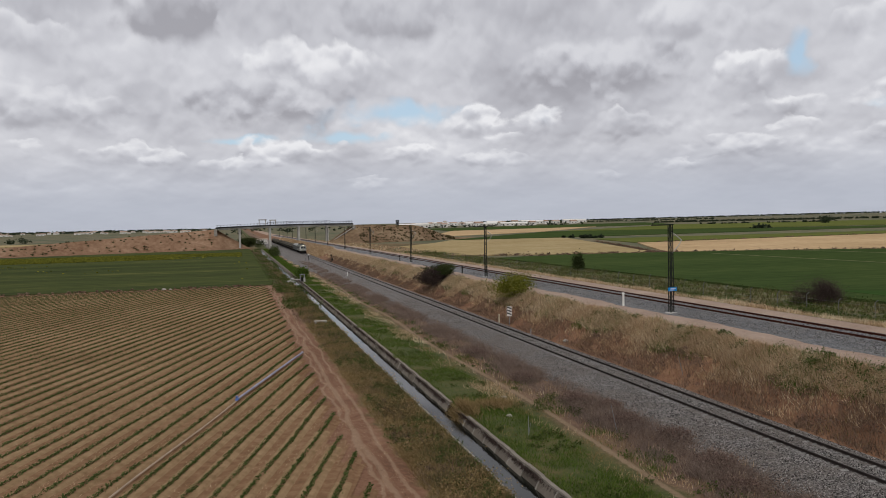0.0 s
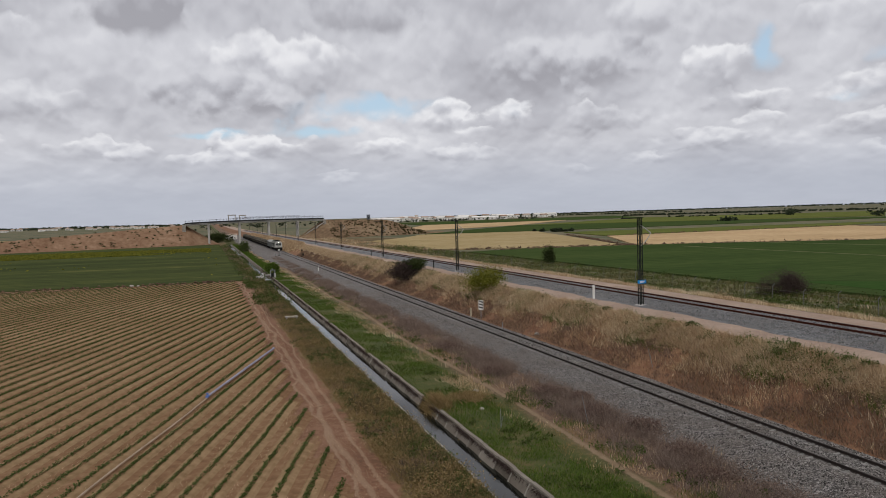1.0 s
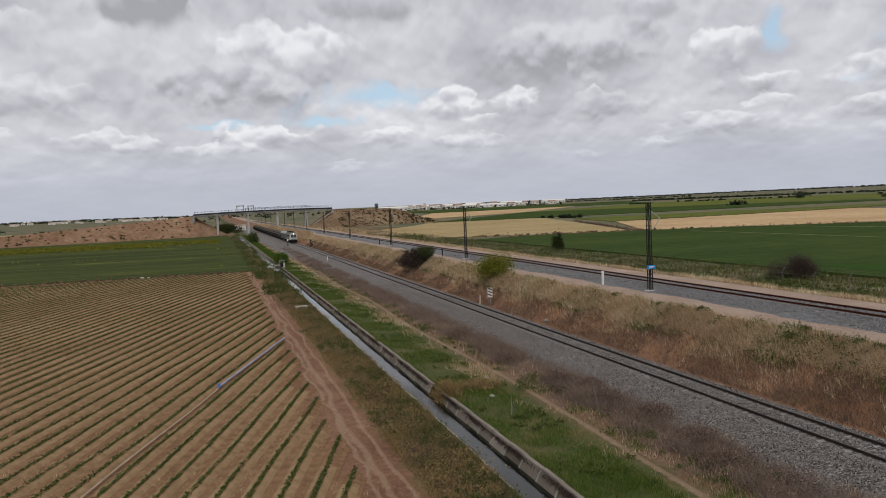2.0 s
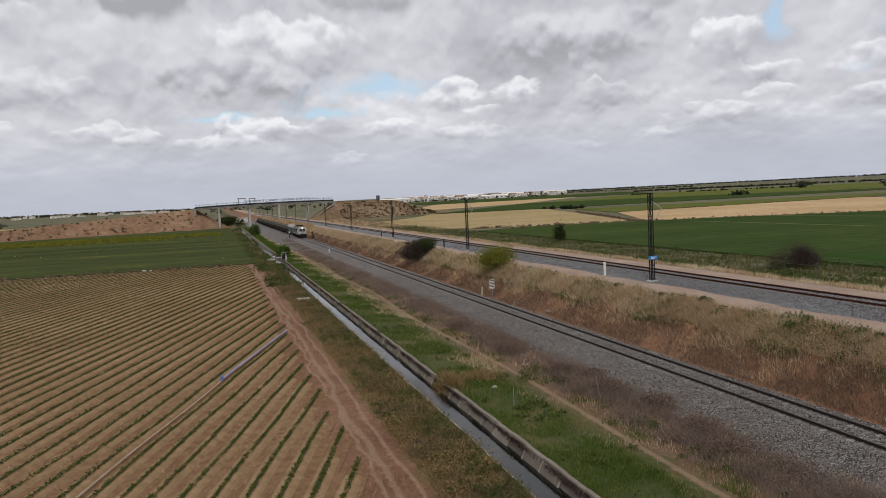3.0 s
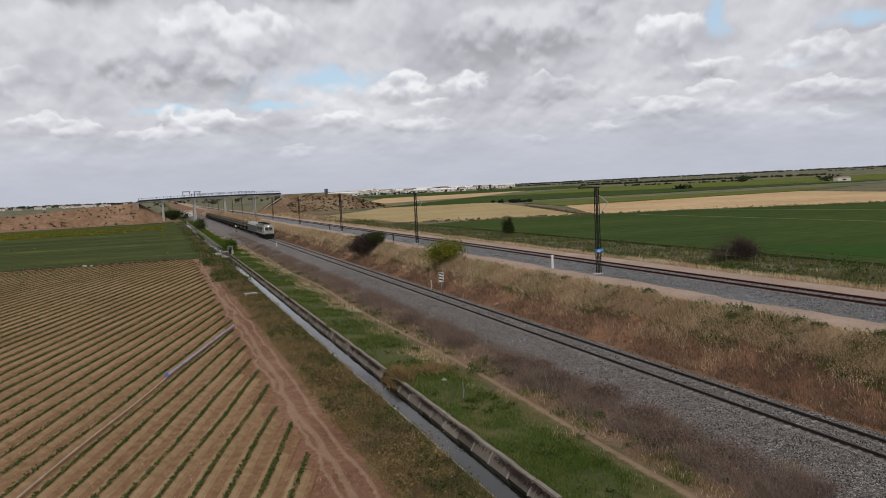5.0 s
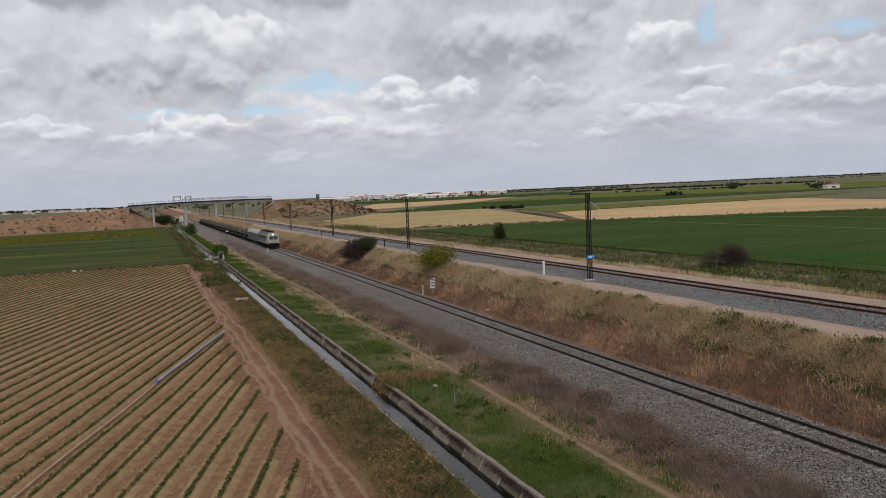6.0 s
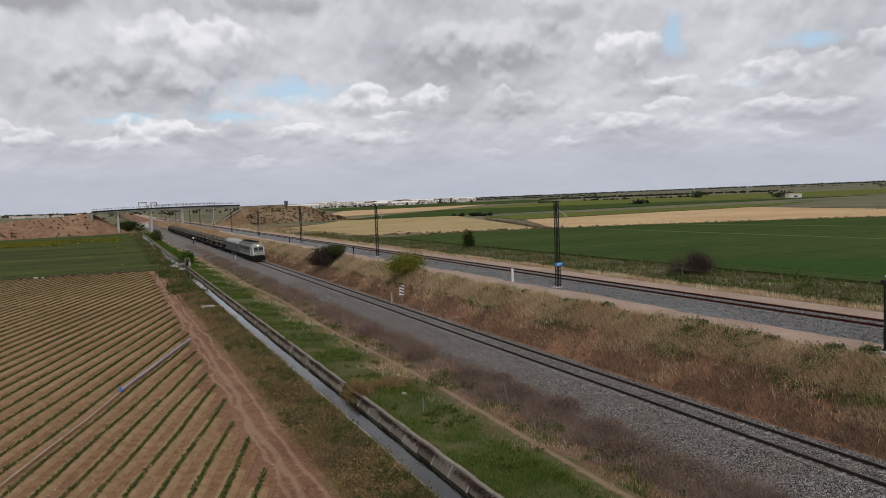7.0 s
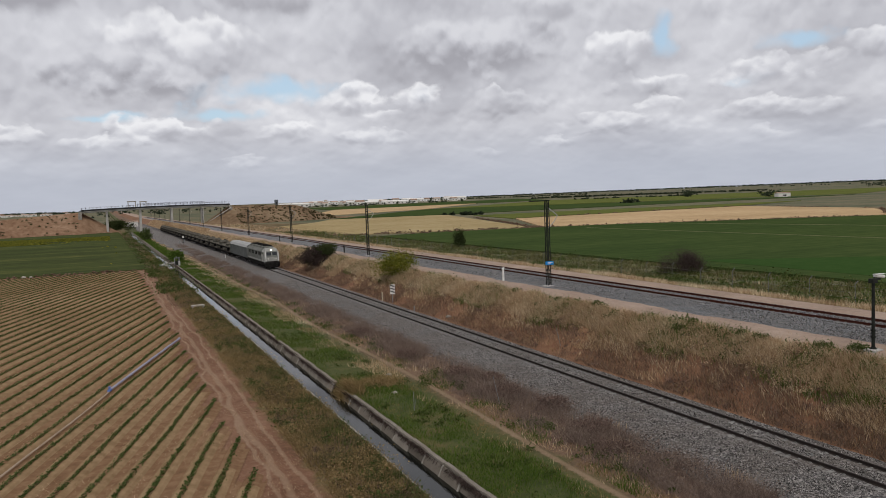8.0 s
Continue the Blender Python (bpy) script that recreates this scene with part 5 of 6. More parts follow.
herbs("purple_clumps", 900, (22.5, 25.5, 24, 260, 1.7, 0.15), 110, 0.55, 0.038, DUSK, "rounded grey-purple clumps of dead weeds beside the ballast")
herbs("crest_clumps", 800, (35.4, 38.3, 24, 240, 1.8, 0.2), 90, 0.6, 0.045, STRAW, "rounded straw-coloured clumps on the crest of the bank")
herbs("bank_dark_clumps", 500, (33.2, 37.6, 24, 240, 1.9, 0.3), 90, 0.55, 0.045, DEAD, "rounded dull brown clumps on the side of the bank")
herbs("verge_herbs", 1300, (58.5, 79.0, 45, 320, 3.0, 0.3), 40, 0.7, 0.14, WEED_GREEN, "green weeds on the verge behind the raised line")
herbs("field_edge_herbs", 420, (8.0, 13.0, 130, 500, 6.0, 0.0), 40, 0.8, 0.16, WEED_GREEN, "green weeds where the field meets the canal")


def bush(name, at, size, leaves, leaf, material, label, category="shrub", stems=7, gap=0.35, group="", turn=0):
    """A shrub or small tree: stems from one foot, and a crown of leaves in uneven clumps."""
    rx, ry, rz = size
    t = thing(name, at, label, category, group)
    g = np.random.default_rng(int(abs(at[0] * 31 + at[1] * 7)))
    k = 46
    d = g.normal(size=(k, 3))
    d /= np.linalg.norm(d, axis=1)[:, None]
    d[:, 2] = np.abs(d[:, 2]) * 1.05 - 0.15
    rad = g.uniform(0.45, 1.0, k)[:, None]
    c = d * rad * np.array([rx, ry, rz * 0.72]) + np.array([0, 0, rz * 0.30])
    c[:, 2] = np.maximum(c[:, 2], rz * gap * 0.35)
    s = Shape()
    for i in range(stems):
        tip = c[i % k]
        mid = Vector((tip[0] * 0.4, tip[1] * 0.4, tip[2] * 0.55))
        s.rod((0.06 * math.cos(i), 0.06 * math.sin(i), -0.25), mid, 0.035 * rz ** 0.8, 6, 0.022 * rz ** 0.8)
        s.rod(mid, tip, 0.022 * rz ** 0.8, 5, 0.008 * rz)
    s.done("stems", BARK, t)
    n = leaves // k
    cc = np.repeat(c, n, 0)
    spread_ = np.repeat(g.uniform(0.12, 0.26, k), n)[:, None] * np.array([rx, ry, rz * 0.8])
    pts = cc + g.normal(0, 1, (len(cc), 3)) * spread_
    pts[:, 2] = np.maximum(pts[:, 2], 0.05 + 0.1 * g.random(len(pts)))
    cloud_mesh("crown", leaf_quads(pts, leaf, 0.3), 4, material, t)
    return t


def on(x, y, dz=0.0):
    return (x, y, float(land(x, y)) + dz)


# underside's shade is put into the dark crown colour, with green leaves above
big_shrub = bush("shrub", on(35.6, 141.5), (3.5, 3.8, 2.9), 9000, 0.12, THICKET, "dense olive-green shrub, its shaded underside coloured dark brown", stems=16)
top_c = np.column_stack([rng.normal(1.3, 1.0, 110), rng.normal(-0.8, 1.5, 110), rng.uniform(1.9, 3.3, 110)])
cloud_mesh("green_top", tufts(top_c, 60, 0.55, 0.11), 4, OLIVE_LEAF, big_shrub)
bush("shrub", on(37.2, 102.0), (3.0, 2.5, 3.3), 5200, 0.11, YELLOW_LEAF, "airy yellow-green broom shrub on top of the bank", gap=0.9)
bush("shrub", on(72.5, 85.0), (3.3, 2.6, 3.1), 26000, 0.045, THICKET, "leafless purple-brown thicket behind the fence", stems=26)
bush("tree", on(75.3, 164.4), (1.35, 1.35, 3.9), 3200, 0.13, OLIVE_LEAF, "small lone dark green tree at the field's edge", "tree", 4, 1.0)
bush("shrub", on(15.9, 201.0, 0.3), (1.7, 1.5, 2.7), 1100, 0.26, MEADOW, "broad-leaved green bush beside the canal sluice", gap=0.9)
bush("shrub", on(16.6, 366.0), (2.6, 3.0, 4.6), 2600, 0.22, WEED_GREEN, "green bush beside the canal near the bridge")
bush("tree", on(8.5, 575.0), (9.0, 6.0, 6.5), 6000, 0.4, OLIVE_LEAF, "spreading dark green tree seen under the bridge", "tree")
for x, y, s in ((37.7, 44.6, 0.5), (38.5, 39.3, 0.42), (38.5, 33.0, 0.45), (38.9, 31.0, 0.5), (38.6, 44.2, 0.35), (38.4, 37.7, 0.42), (38.5, 56.0, 0.42), (38.4, 62.0, 0.4), (38.4, 70.0, 0.42)):
    bush("shrub", on(x, y), (s * 1.2, s * 1.2, s * 1.1), 420, 0.06, WEED_GREEN, "low leafy green shrub on the crest of the bank", group="crest shrubs", stems=5)
for x, y, s in ((24.2, 46.0, 0.8), (23.6, 52.5, 0.75), (25.0, 41.5, 0.8), (24.4, 36.0, 0.85), (23.2, 62.0, 0.8), (25.2, 50.0, 0.6), (23.0, 75.0, 0.8), (23.4, 33.0, 0.7)):
    bush("shrub", on(x, y), (s * 1.5, s * 1.9, s), 1500, 0.05, TWIG, "low tangle of dead purple-brown twigs beside the ballast", group="dead shrubs", stems=10)


def shrubs_on(name, ridge, x0, x1, count, material, label, run):
    cs, rs = [], []
    for _ in range(count):
        x = random.uniform(x0, x1)
        cy, h = ridge(x)
        d = random.random() ** 0.9
        z = h * (1 - d)
        y = cy - 4.5 - d * h * run
        cs.append((x, y, z + float(land(x, y)) * d + 0.1))
        rs.append(random.choice((0.3, 0.4, 0.5, 0.65, 0.8, 1.2)))
    tagged(cloud_mesh(name, tufts(cs, 46, np.array(rs), 0.24), 4, material), label, "shrubs", kind="stuff")


BROWN_LEAF = leafy("brown_olive_leaves", [(0.045, 0.04, 0.018), (0.075, 0.065, 0.03), (0.11, 0.095, 0.045)])
shrubs_on("bank_shrubs", left_ridge, -190, -14, 170, OLIVE_LEAF, "small dark shrubs scattered over the red embankment", 1.45)
shrubs_on("bank_shrubs", right_ridge, 78, 155, 300, BROWN_LEAF, "small dark shrubs dotted over the brown embankment", 1.7)

# ---- yellow flowers in the far green crop ----
fl = [scatter(90000, -190, 2, 372, 440, 26.0, -0.5, 1.0, False), scatter(1500, -120, 4, 300, 340, 20.0, 0.9, 2.0, False), scatter(700, -90, 6, 210, 300, 16.0, 1.0, 4.0, False)]
fl = np.vstack(fl) + np.array([0, 0, 0.25])
tagged(cloud_mesh("yellow_flowers", leaf_quads(fl, 0.52, 0.8), 4, FLOWER_HEAD), "drifts of yellow flowers in the green crop", "flowers", kind="stuff")

# ---- straw litter on the bare soil ----
lit_x = scatter(16000, -14.0, 6.3, 34, 120, 2.0, 0.1, 6.0)
lit_m = scatter(9000, 6.3, 9.6, 26, 130, 1.0, 0.1, 7.0)
tagged(cloud_mesh("straw_litter", blades(np.vstack([lit_x + np.array([0, 0, 0.08]), lit_m]), 0.07, 0.012, 1.6), 3, STRAW), "bits of dry straw lying on the bare soil", "litter", kind="stuff")

# ---- slumped bank of dead grass in the canal wall ----
slump = np.column_stack([rng.normal(15.35, 0.35, 2600), rng.normal(53.4, 1.0, 2600), np.zeros(2600)])
slump[:, 2] = -0.35 + 0.75 * smooth(slump[:, 0], 14.7, 15.7) + rng.normal(0, 0.06, 2600)
tagged(cloud_mesh("slumped_grass", blades(slump, 0.4, 0.028, 1.1), 3, RUST), "heap of dead grass slumped through a gap in the canal wall", "grass", kind="stuff")
heap = np.column_stack([rng.normal(18.0, 0.7, 1500), rng.normal(54.2, 0.7, 1500), rng.uniform(0.15, 0.35, 1500)])
tagged(cloud_mesh("cut_grass", blades(heap, 0.28, 0.03, 1.4), 3, RUST), "cut dead grass strewn over the green verge", "grass", kind="stuff")

# ======== small things along the line ========
PIPE = surface("lilac_grey_plastic_pipe", [(0.26, 0.25, 0.32), (0.36, 0.35, 0.42)], 1.0, 0.5)
HOSE = surface("pale_dusty_hose", [(0.34, 0.26, 0.19), (0.42, 0.33, 0.25)], 1.0, 0.8)
VALVE = surface("blue_valve_plastic", [(0.10, 0.17, 0.42), (0.14, 0.22, 0.50)], 1.0, 0.4)
GALV = surface("galvanised_steel", [(0.24, 0.245, 0.25), (0.34, 0.345, 0.35)], 4.0, 0.55, metal=0.5)
CREAM = surface("cream_weathered_paint", [(0.42, 0.36, 0.26), (0.56, 0.50, 0.38)], 4.0, 0.8)


def irrigation_pipe():
    t = thing("irrigation_pipe", (-0.3, 62.8, 0.16), "lilac-grey irrigation pipe lying between the crop rows", "pipe")
    d = Vector((6.7, 21.0, 0))
    for i in range(4):
        a, b = d * (i / 4), d * ((i + 1) / 4 - 0.004)
        Shape().rod(a + Vector((0, 0, 0.10)), b + Vector((0.02 * i, 0, 0.10)), 0.095, 10).done("pipe_length", PIPE, t)
        Shape().rod(b - d.normalized() * 0.25 + Vector((0, 0, 0.10)), b + Vector((0, 0, 0.10)), 0.12, 10).done("coupling", PIPE, t)
    v = Shape().rod((0, 0, 0.1), (-0.10, -0.30, 0.1), 0.12, 10).rod((-0.06, -0.18, 0.1), (-0.06, -0.18, 0.34), 0.05, 8)
    valve = v.done("valve", VALVE, t, "blue plastic valve")
    Shape().rod((-0.06, -0.18, 0.33), (-0.06, -0.18, 0.37), 0.12, 10).done("hand_wheel", VALVE, valve)
    h = thing("irrigation_hose", (-0.42, 62.3, 0.14), "pale dusty hose leading along the crop row", "hose")
    s = Shape()
    pts = [Vector((-9.6 * u + 0.08 * math.sin(9 * u), -32.0 * u, 0.05)) for u in np.linspace(0, 1, 18)]
    s.skin([[p + Vector((0.055 * math.cos(i * 1.0472), 0, 0.055 * math.sin(i * 1.0472))) for i in range(6)] for p in pts])
    s.done("hose_run", HOSE, h)


irrigation_pipe()


def striped_sign():
    t = thing("warning_sign", on(32.9, 92.6, -0.1), "white board with black slanting stripes on a grey post", "sign")
    Shape().rod((0, 0, -0.2), (0, 0, 2.45), 0.05, 8).done("post", GALV, t)
    board = Shape().box(0, -0.09, 1.83, 0.62, 0.05, 1.22, 0.01).done("board", WHITE_PAINT, t)
    for i in range(3):
        z = 1.42 + i * 0.37
        Shape()._put([(-0.27, -0.122, z + 0.12), (0.27, -0.122, z - 0.08), (0.27, -0.122, z + 0.08), (-0.27, -0.122, z + 0.28), (-0.27, -0.116, z + 0.12), (0.27, -0.116, z - 0.08), (0.27, -0.116, z + 0.08), (-0.27, -0.116, z + 0.28)],
                     [(0, 1, 2, 3), (7, 6, 5, 4), (0, 4, 5, 1), (1, 5, 6, 2), (2, 6, 7, 3), (3, 7, 4, 0)]).done("stripe", BLACK_PAINT, board, "black slanting stripe")
    t.rotation_euler = (0, 0, radians(-12))


striped_sign()


def marker_post(name, at, h, w, mat, label, group=""):
    t = thing(name, at, label, "post", group)
    Shape().box(0, 0, h / 2 - 0.1, w, w, h + 0.2, w * 0.2).done("shaft", mat, t)
    Shape().box(0, 0, h + 0.02, w * 1.25, w * 1.25, 0.10, w * 0.15).done("cap", mat, t)
    return t


stub = marker_post("marker_post", on(32.6, 95.7, -0.1), 1.15, 0.17, CREAM, "short weathered cream post beside the ballast")
marker_post("marker_post", (40.7, 77.3, 4.2), 1.35, 0.22, WHITE_PAINT, "white concrete marker post beside the raised line")
marker_post("marker_post", (40.9, 141.0, 4.2), 1.3, 0.2, STEEL, "dark marker post beside the raised line", "dark marker posts")
marker_post("marker_post", (40.9, 199.0, 4.2), 1.3, 0.2, STEEL, "dark marker post beside the raised line", "dark marker posts")
marker_post("marker_post", on(27.4, 201.0, 0.15), 1.1, 0.18, WHITE_PAINT, "white marker post on the edge of the ballast", "white marker posts")
marker_post("marker_post", on(31.9, 82.6, 0.15), 0.75, 0.09, GALV, "thin grey peg beside the rail")


def dwarf_signal(at, label, pale):
    t = thing("dwarf_signal", at, label, "signal")
    Shape().rod((0, 0, -0.2), (0, 0, 2.2), 0.09, 8).done("post", STEEL, t)
    Shape().box(0, 0, 0.15, 0.6, 0.6, 0.5, 0.05).done("base", STEEL, t)
    Shape().rod((0, -0.08, 2.4), (0, 0.05, 2.4), 0.33, 14).done("disc", WHITE_PAINT if pale else STEEL, t)
    Shape().box(0.45, 0.1, 0.9, 0.45, 0.4, 0.9, 0.05).done("relay_box", GALV if pale else STEEL, t)


dwarf_signal(on(26.6, 304.0, 0.1), "trackside signal with a white round disc", True)
dwarf_signal(on(33.0, 284.0, 0.0), "small dark trackside signal beside the lower track", False)
marker_post("marker_post", on(25.3, 303.0, 0.1), 1.2, 0.3, GALV, "grey cable post beside the signal")


def camera_pole():
    t = thing("camera_pole", (39.55, 30.5, 4.1), "slim dark steel pole with a white camera housing on top", "pole")
    Shape().box(0, 0, 0.0, 0.75, 0.75, 0.2, 0.04).done("footing", CONCRETE_PALE, t, "pale concrete footing")
    p = Shape().rod((0, 0, 0.08), (0, 0, 3.95), 0.10, 12, 0.085).rod((0, 0, 0.08), (0, 0, 0.22), 0.22, 12, 0.12).done("shaft", STEEL, t)
    for z in (0.75, 1.1, 1.45):
        Shape().rod((0, 0, z), (0, 0, z + 0.10), 0.15, 12).box(0.14, 0, z + 0.05, 0.12, 0.08, 0.08).done("collar", STEEL, p)
    head = Shape().box(-0.02, 0, 3.98, 0.42, 0.32, 0.26, 0.03).done("junction_box", STEEL, t)
    Shape().rod((0.0, 0, 4.08), (0.16, 0, 4.2), 0.035, 6).done("arm", STEEL, head)
    cam_box = Shape()
    cam_box.rod((0.05, -0.05, 4.28), (0.72, -0.12, 4.18), 0.10, 8).box(0.36, -0.08, 4.34, 0.74, 0.24, 0.03)
    cam_box.done("housing", WHITE_PAINT, t, "white housing")
    Shape().box(0.35, -0.05, 4.07, 0.3, 0.14, 0.10, 0.02).done("lens_hood", STEEL, t)


camera_pole()


FENCE_GREY = surface("dull_grey_fence_steel", [(0.12, 0.122, 0.12), (0.20, 0.202, 0.2)], 3.0, 0.7, metal=0.2)


def fence():
    t = thing("fence", (62.4, 40, 2.3), "wire fence on galvanised posts with bent tips", "fence")
    first = Shape().rod((0, 0, -0.3), (0, 0, 2.0), 0.03, 6).rod((0, 0, 2.0), (0.2, -0.16, 2.3), 0.045, 6).done("post", FENCE_GREY, t)
    n = 40
    for i in range(1, n):
        o = new("post", first.data)
        o.parent = t
        y = i * 5.0
        o.location = (0.1 * math.sin(i), y, float(land(62.4, 40 + y)) - 2.3)
        o.rotation_euler = (0, radians(1.2 * math.sin(i * 2.7)), 0)
    for z in (0.3, 0.8, 1.3, 1.9):
        w = Shape()
        for i in range(n - 1):
            w.rod((0.1 * math.sin(i), i * 5.0, z), (0.1 * math.sin(i + 1), i * 5.0 + 5.0, z), 0.006, 3)
        w.done("wire", GALV, t)


fence()


def sluice():
    t = thing("canal_sluice", (14.2, 193.0, 0.0), "grey concrete sluice with a steel gate frame across the canal", "sluice")
    for x in (-1.35, 1.45):
        Shape().box(x, 0, 0.35, 0.4, 2.6, 1.7, 0.05).done("side_wall", CONCRETE_PALE, t)
    Shape().box(0.05, 0.7, 0.75, 3.0, 0.7, 0.18, 0.03).done("bridge_slab", CONCRETE_PALE, t)
    for x in (0.5, 1.5):
        Shape().box(x, -0.4, 1.15, 0.16, 0.16, 1.7).done("gate_post", GALV, t)
    Shape().box(1.0, -0.4, 1.95, 1.3, 0.2, 0.16).done("gate_beam", GALV, t)
    Shape().box(1.0, -0.4, 0.8, 0.86, 0.08, 1.1).done("gate", STEEL, t)
    Shape().rod((1.0, -0.4, 1.9), (1.0, -0.4, 2.4), 0.05, 6).done("spindle", GALV, t)
    for k in range(3):
        Shape().box(-1.9 - 0.35 * k, -1.0 + 0.5 * k, 0.35, 0.8, 0.9, 0.7 - 0.12 * k, 0.12).done("rubble_block", CONCRETE_PALE, t)
    # water that spills over the weir
    Shape().box(0.05, -1.6, -0.30, 1.5, 1.8, 0.10, 0.03).done("weir_foam", FOAM, t, "white foaming water below the weir")


FOAM = surface("white_foam", [(0.25, 0.26, 0.27), (0.6, 0.61, 0.62)], 3.0, 0.5, 0.4, 4.0)
sluice()


def slab_thing():
    t = thing("inspection_slab", on(10.9, 108.6), "small pale concrete slab on short legs in the weeds", "slab")
    Shape().box(0, 0, 0.40, 1.7, 0.9, 0.16, 0.04).done("slab_top", CONCRETE, t)
    for x in (-0.65, 0.65):
        Shape().box(x, 0, 0.15, 0.22, 0.8, 0.4).done("leg", CONCRETE, t)


slab_thing()


def leaning_stick(at, h, dx, label):
    t = thing("stick", at, label, "stick")
    Shape().rod((0, 0, -0.1), (dx, 0.1, h), 0.024, 6, 0.014).done("shaft", GALV, t)
    Shape().rod((dx * 0.1, 0.0, h * 0.05), (dx * 1.1, -0.25, h * 0.7), 0.015, 5).done("stay", GALV, t)


leaning_stick(on(22.8, 44.3), 1.9, -0.4, "thin grey rod leaning out of the weeds")
leaning_stick(on(34.0, 54.8), 1.5, -0.35, "thin pale stick leaning on the bank")
leaning_stick(on(17.3, 45.5), 1.2, 0.05, "thin upright reed stalk in the grass")


def boulder(at, r, label):
    g = np.random.default_rng(int(at[1]))
    bm = bmesh.new()
    bmesh.ops.create_icosphere(bm, subdivisions=2, radius=r)
    for v in bm.verts:
        v.co *= 1 + 0.22 * noise.noise(v.co * (1.6 / r) + Vector(at))
        v.co.z *= 0.6
    me = bpy.data.meshes.new("stone")
    bm.to_mesh(me)
    bm.free()
    me.materials.append(CONCRETE)
    o = new("stone", me)
    o.location = (at[0], at[1], at[2] + r * 0.2)
    return tagged(o, label, "stone")


boulder(on(-16.3, 186.5), 0.55, "pale stone at the far edge of the ploughed field")
boulder(on(-14.9, 186.8), 0.35, "small pale stone at the far edge of the field")
boulder(on(17.9, 50.8), 0.22, "pale stone in the green grass")
boulder(on(19.5, 56.5), 0.25, "whitish stone beside the footpath")
boulder(on(33.4, 76.4, 0.05), 0.3, "flat pale stone at the foot of the bank")

# ======== far things ========
SILO = surface("dark_grey_silo", [(0.10, 0.11, 0.13), (0.15, 0.16, 0.18)], 0.2, 0.8)
PLASTER = surface("white_plaster", [(0.62, 0.60, 0.56), (0.78, 0.76, 0.73)], 0.1, 0.85, objrand=0.6)
TILE = surface("faded_clay_roof", [(0.28, 0.19, 0.14), (0.42, 0.33, 0.27)], 0.2, 0.9, objrand=0.6)
# distant leaves: aerial haze is mixed into their colour, paler and greyer
FAR_LEAF = leafy("far_hazed_foliage", [(0.03, 0.042, 0.026), (0.045, 0.058, 0.034), (0.06, 0.072, 0.042)])


def building(x, y, w, d, h, label, pitch=0.22, lift=0.0, group="", roof=None, turn=0.0, wall=None):
    t = thing("building", (x, y, float(land(x, y)) + lift), label, "building", group, turn=turn)
    Shape().box(0, 0, h / 2 - 1, w, d, h + 2).done("wall", wall or PLASTER, t)
    e = 0.4
    r = Shape().skin([[(-w / 2 - e, -d / 2 - e, h), (-w / 2 - e, d / 2 + e, h), (-w / 2 - e, 0, h + d * pitch)][::-1], [(w / 2 + e, -d / 2 - e, h), (w / 2 + e, d / 2 + e, h), (w / 2 + e, 0, h + d * pitch)][::-1]])
    r.done("roof", roof or TILE, t)
    n = max(1, min(6, int(w / 8)))
    for i in range(n):
        Shape().box(-w / 2 + (i + 0.5) * w / n, -d / 2 - 0.02, h * 0.45, w / n * 0.3, 0.12, h * 0.35).done("window" if i else "door", PANE, t)
    return t


def town():
    g = random.Random(5)
    for i in range(44):
        a = radians(12.6 + 12.0 * g.random())
        r = g.uniform(1750, 2300)
        big = g.random() < 0.3
        building(r * math.sin(a), r * math.cos(a), g.uniform(28, 70) if big else g.uniform(9, 20), g.uniform(10, 18), g.uniform(5, 8.5), "white industrial shed on the edge of a far town" if big else "small white house in a far town", group="town on the plain", roof=PLASTER if big else None)
    for i in range(46):
        a = radians(-15.5 + 13.5 * g.random())
        r = g.uniform(2300, 3000)
        building(r * math.sin(a), r * math.cos(a), g.uniform(6, 18), 9, g.uniform(3.0, 5.0), "pale house in a far town beyond the embankment", group="town beyond the embankment")
    building(2600 * math.sin(radians(11.5)), 2600 * math.cos(radians(11.5)), 10, 9, 20, "tall dark silo tower on the skyline", 0.05, roof=STEEL, wall=SILO)
    building(1900 * math.sin(radians(15.0)), 1900 * math.cos(radians(15.0)), 6, 6, 13, "white church tower of the far town", 0.3)
    building(648, 604, 13, 9, 4.0, "lone whitewashed farm shed with an open end", 0.12, turn=-20)
    building(1.0, 556, 3.4, 2.4, 2.6, "small white hut beside the bridge", 0.1)
    building(20, 660, 9, 6, 4.0, "low white shed beyond the bridge", 0.15)


town()


def far_wood(name, spots, label):
    """spots: bearing from, to, distance from, to, count, height."""
    cs, rs = [], []
    g = random.Random(11)
    for a0, a1, r0, r1, n, h in spots:
        for _ in range(n):
            a, r = radians(g.uniform(a0, a1)), g.uniform(r0, r1)
            x, y = r * math.sin(a), r * math.cos(a)
            k = h * g.uniform(0.5, 1.15)
            z = float(land(x, y))
            for j in range(5):
                cs.append((x + g.gauss(0, k * 0.35), y + g.gauss(0, k * 0.35), z + k * g.uniform(0.05, 0.7)))
                rs.append(k * 0.42)
    tagged(cloud_mesh(name, tufts(cs, 10, np.array(rs), 1.3), 4, FAR_LEAF), label, "trees", kind="stuff")


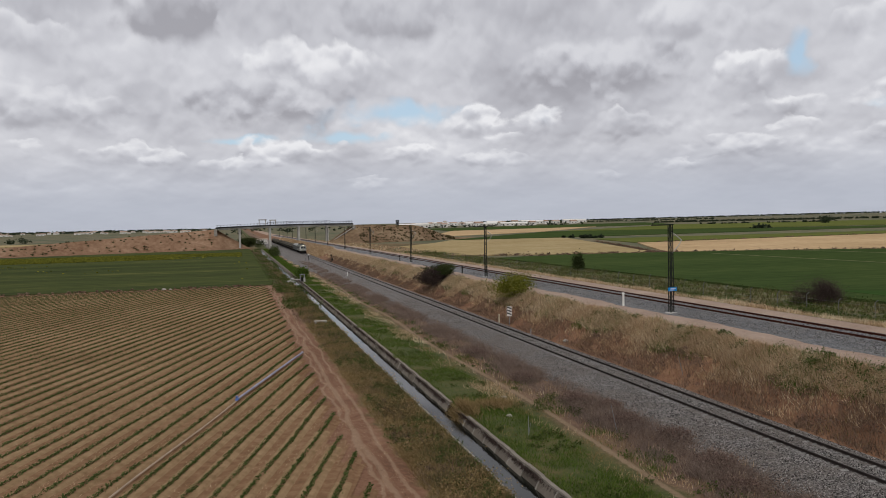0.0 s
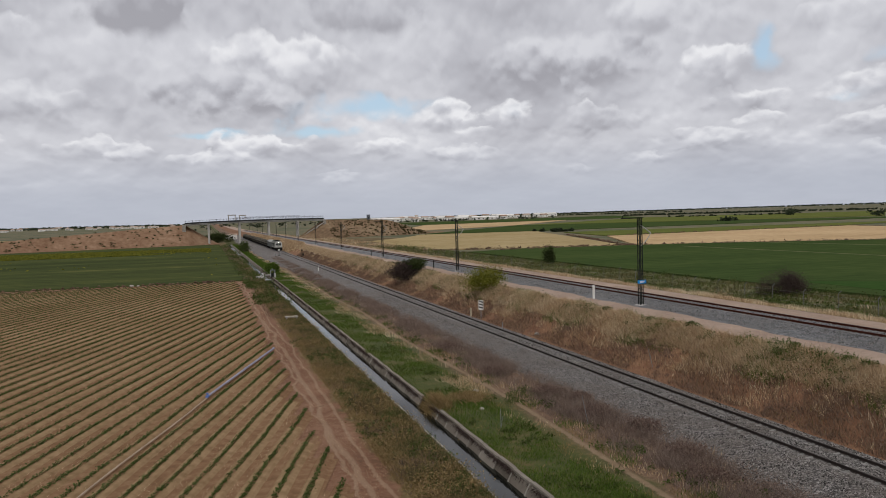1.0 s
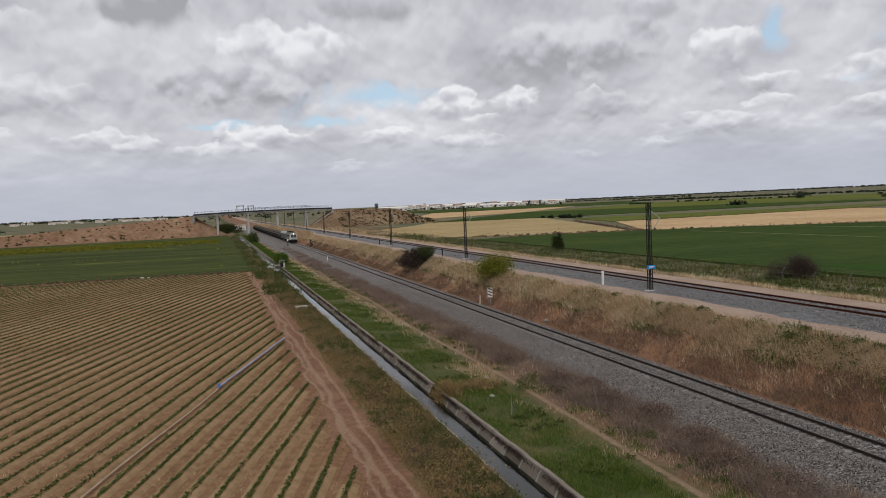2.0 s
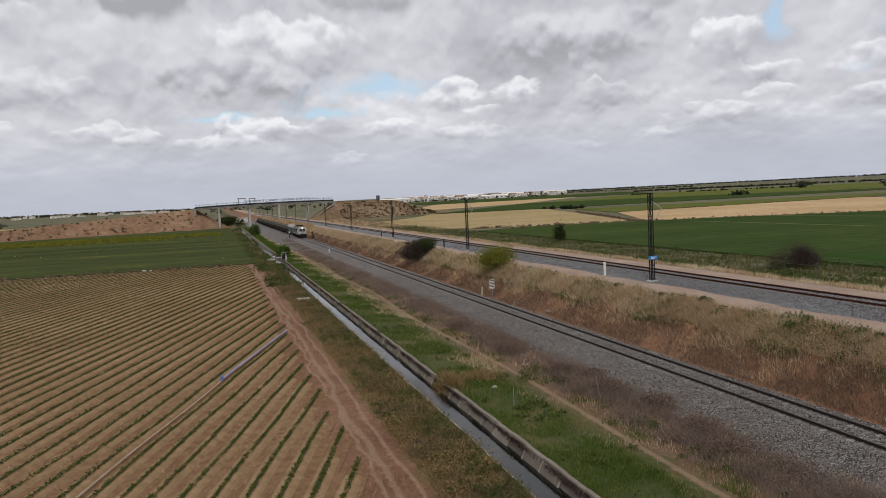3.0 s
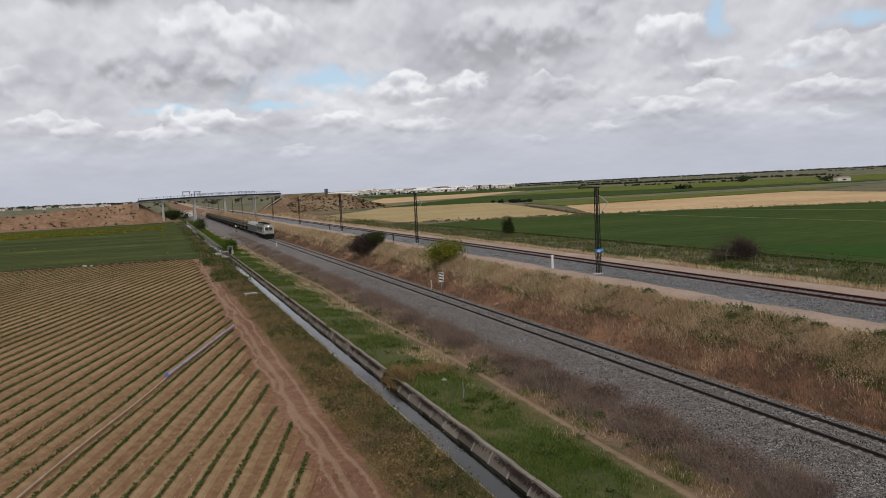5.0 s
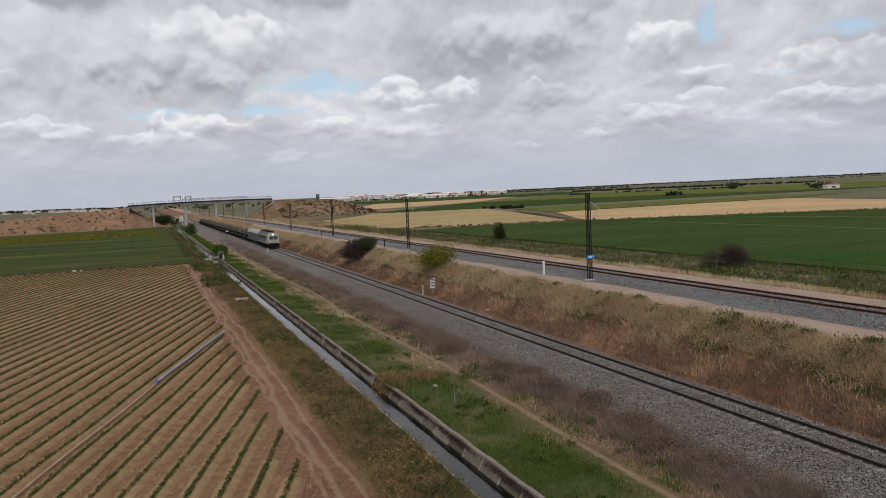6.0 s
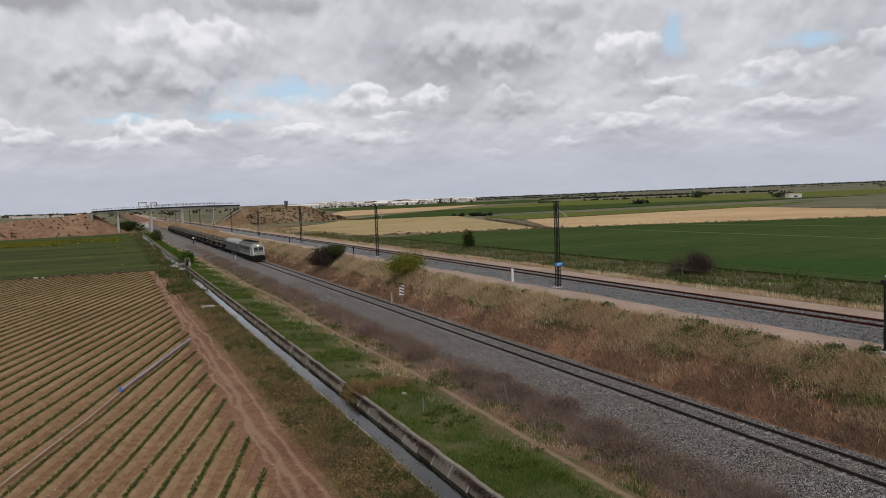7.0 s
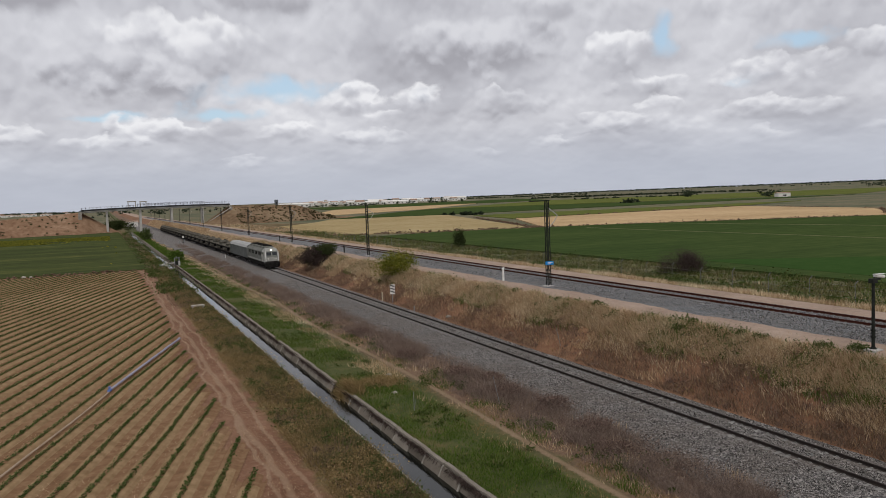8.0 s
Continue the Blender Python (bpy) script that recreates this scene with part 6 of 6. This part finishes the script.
far_wood("far_trees", [(14, 56, 3200, 3420, 1500, 5.5), (30, 46, 1700, 1730, 260, 3.5), (-18, -1, 2700, 3300, 620, 6), (20, 34, 2300, 2340, 160, 4), (-1, 12, 1500, 3000, 70, 6), (33, 41, 1285, 1305, 40, 2.6), (13, 25, 1650, 1700, 30, 6), (46, 56, 2600, 2620, 40, 4)], "dark trees and hedges along the far skyline")
far_wood("hedge_line", [(3.1, 3.7, 1500, 1520, 4, 8), (36.4, 37.6, 795, 820, 8, 4.5), (40.5, 41.8, 1380, 1420, 7, 8), (23.4, 26.6, 515, 535, 12, 1.8), (46.2, 47.2, 930, 950, 4, 8), (45.7, 46.6, 985, 1010, 4, 6), (52.0, 53.2, 1800, 1830, 8, 12), (-14.4, -14.0, 1060, 1085, 2, 9), (-13.6, -13.2, 1040, 1060, 2, 9), (40.6, 41.2, 1140, 1170, 4, 9)], "clumps of dark trees standing in the fields")


def hedge(name, a, b, h, count, label, mat=None):
    u = rng.uniform(0, 1, count)
    x, y = a[0] + (b[0] - a[0]) * u + rng.normal(0, 0.8, count), a[1] + (b[1] - a[1]) * u + rng.normal(0, 0.8, count)
    p = np.column_stack([x, y, land(x, y) + 0.1])
    tagged(cloud_mesh(name, tufts(p, 26, h * 0.62 * rng.uniform(0.3, 1.4, count), 0.26, 0.5), 4, mat or DEAD), label, "hedge", kind="stuff")


hedge("field_hedge", (90, 240), (142, 238), 0.8, 70, "low weedy hedge between green and pale fields")
hedge("field_hedge", (142, 238), (246, 188), 0.9, 140, "weedy hedge along the ripe cereal field")
hedge("field_hedge", (140, 240), (190, 392), 0.9, 110, "weedy hedge between the stubble and the ripe cereal")
hedge("field_hedge", (251, 187), (316, 240), 0.9, 60, "weedy hedge at the end of the ripe cereal")
hedge("field_hedge", (316, 240), (358, 364), 0.9, 80, "weedy hedge on the far side of the ripe cereal")
hedge("field_hedge", (190, 346), (360, 372), 1.0, 100, "weedy hedge behind the ripe cereal")
hedge("field_hedge", (72, 262), (145, 240), 1.0, 90, "brown weeds in front of the stubble field")
hedge("field_hedge", (-60, 190), (9, 186.5), 0.35, 60, "weedy strip between the ploughed field and the green crop")

# ======== end of things ========
motions()
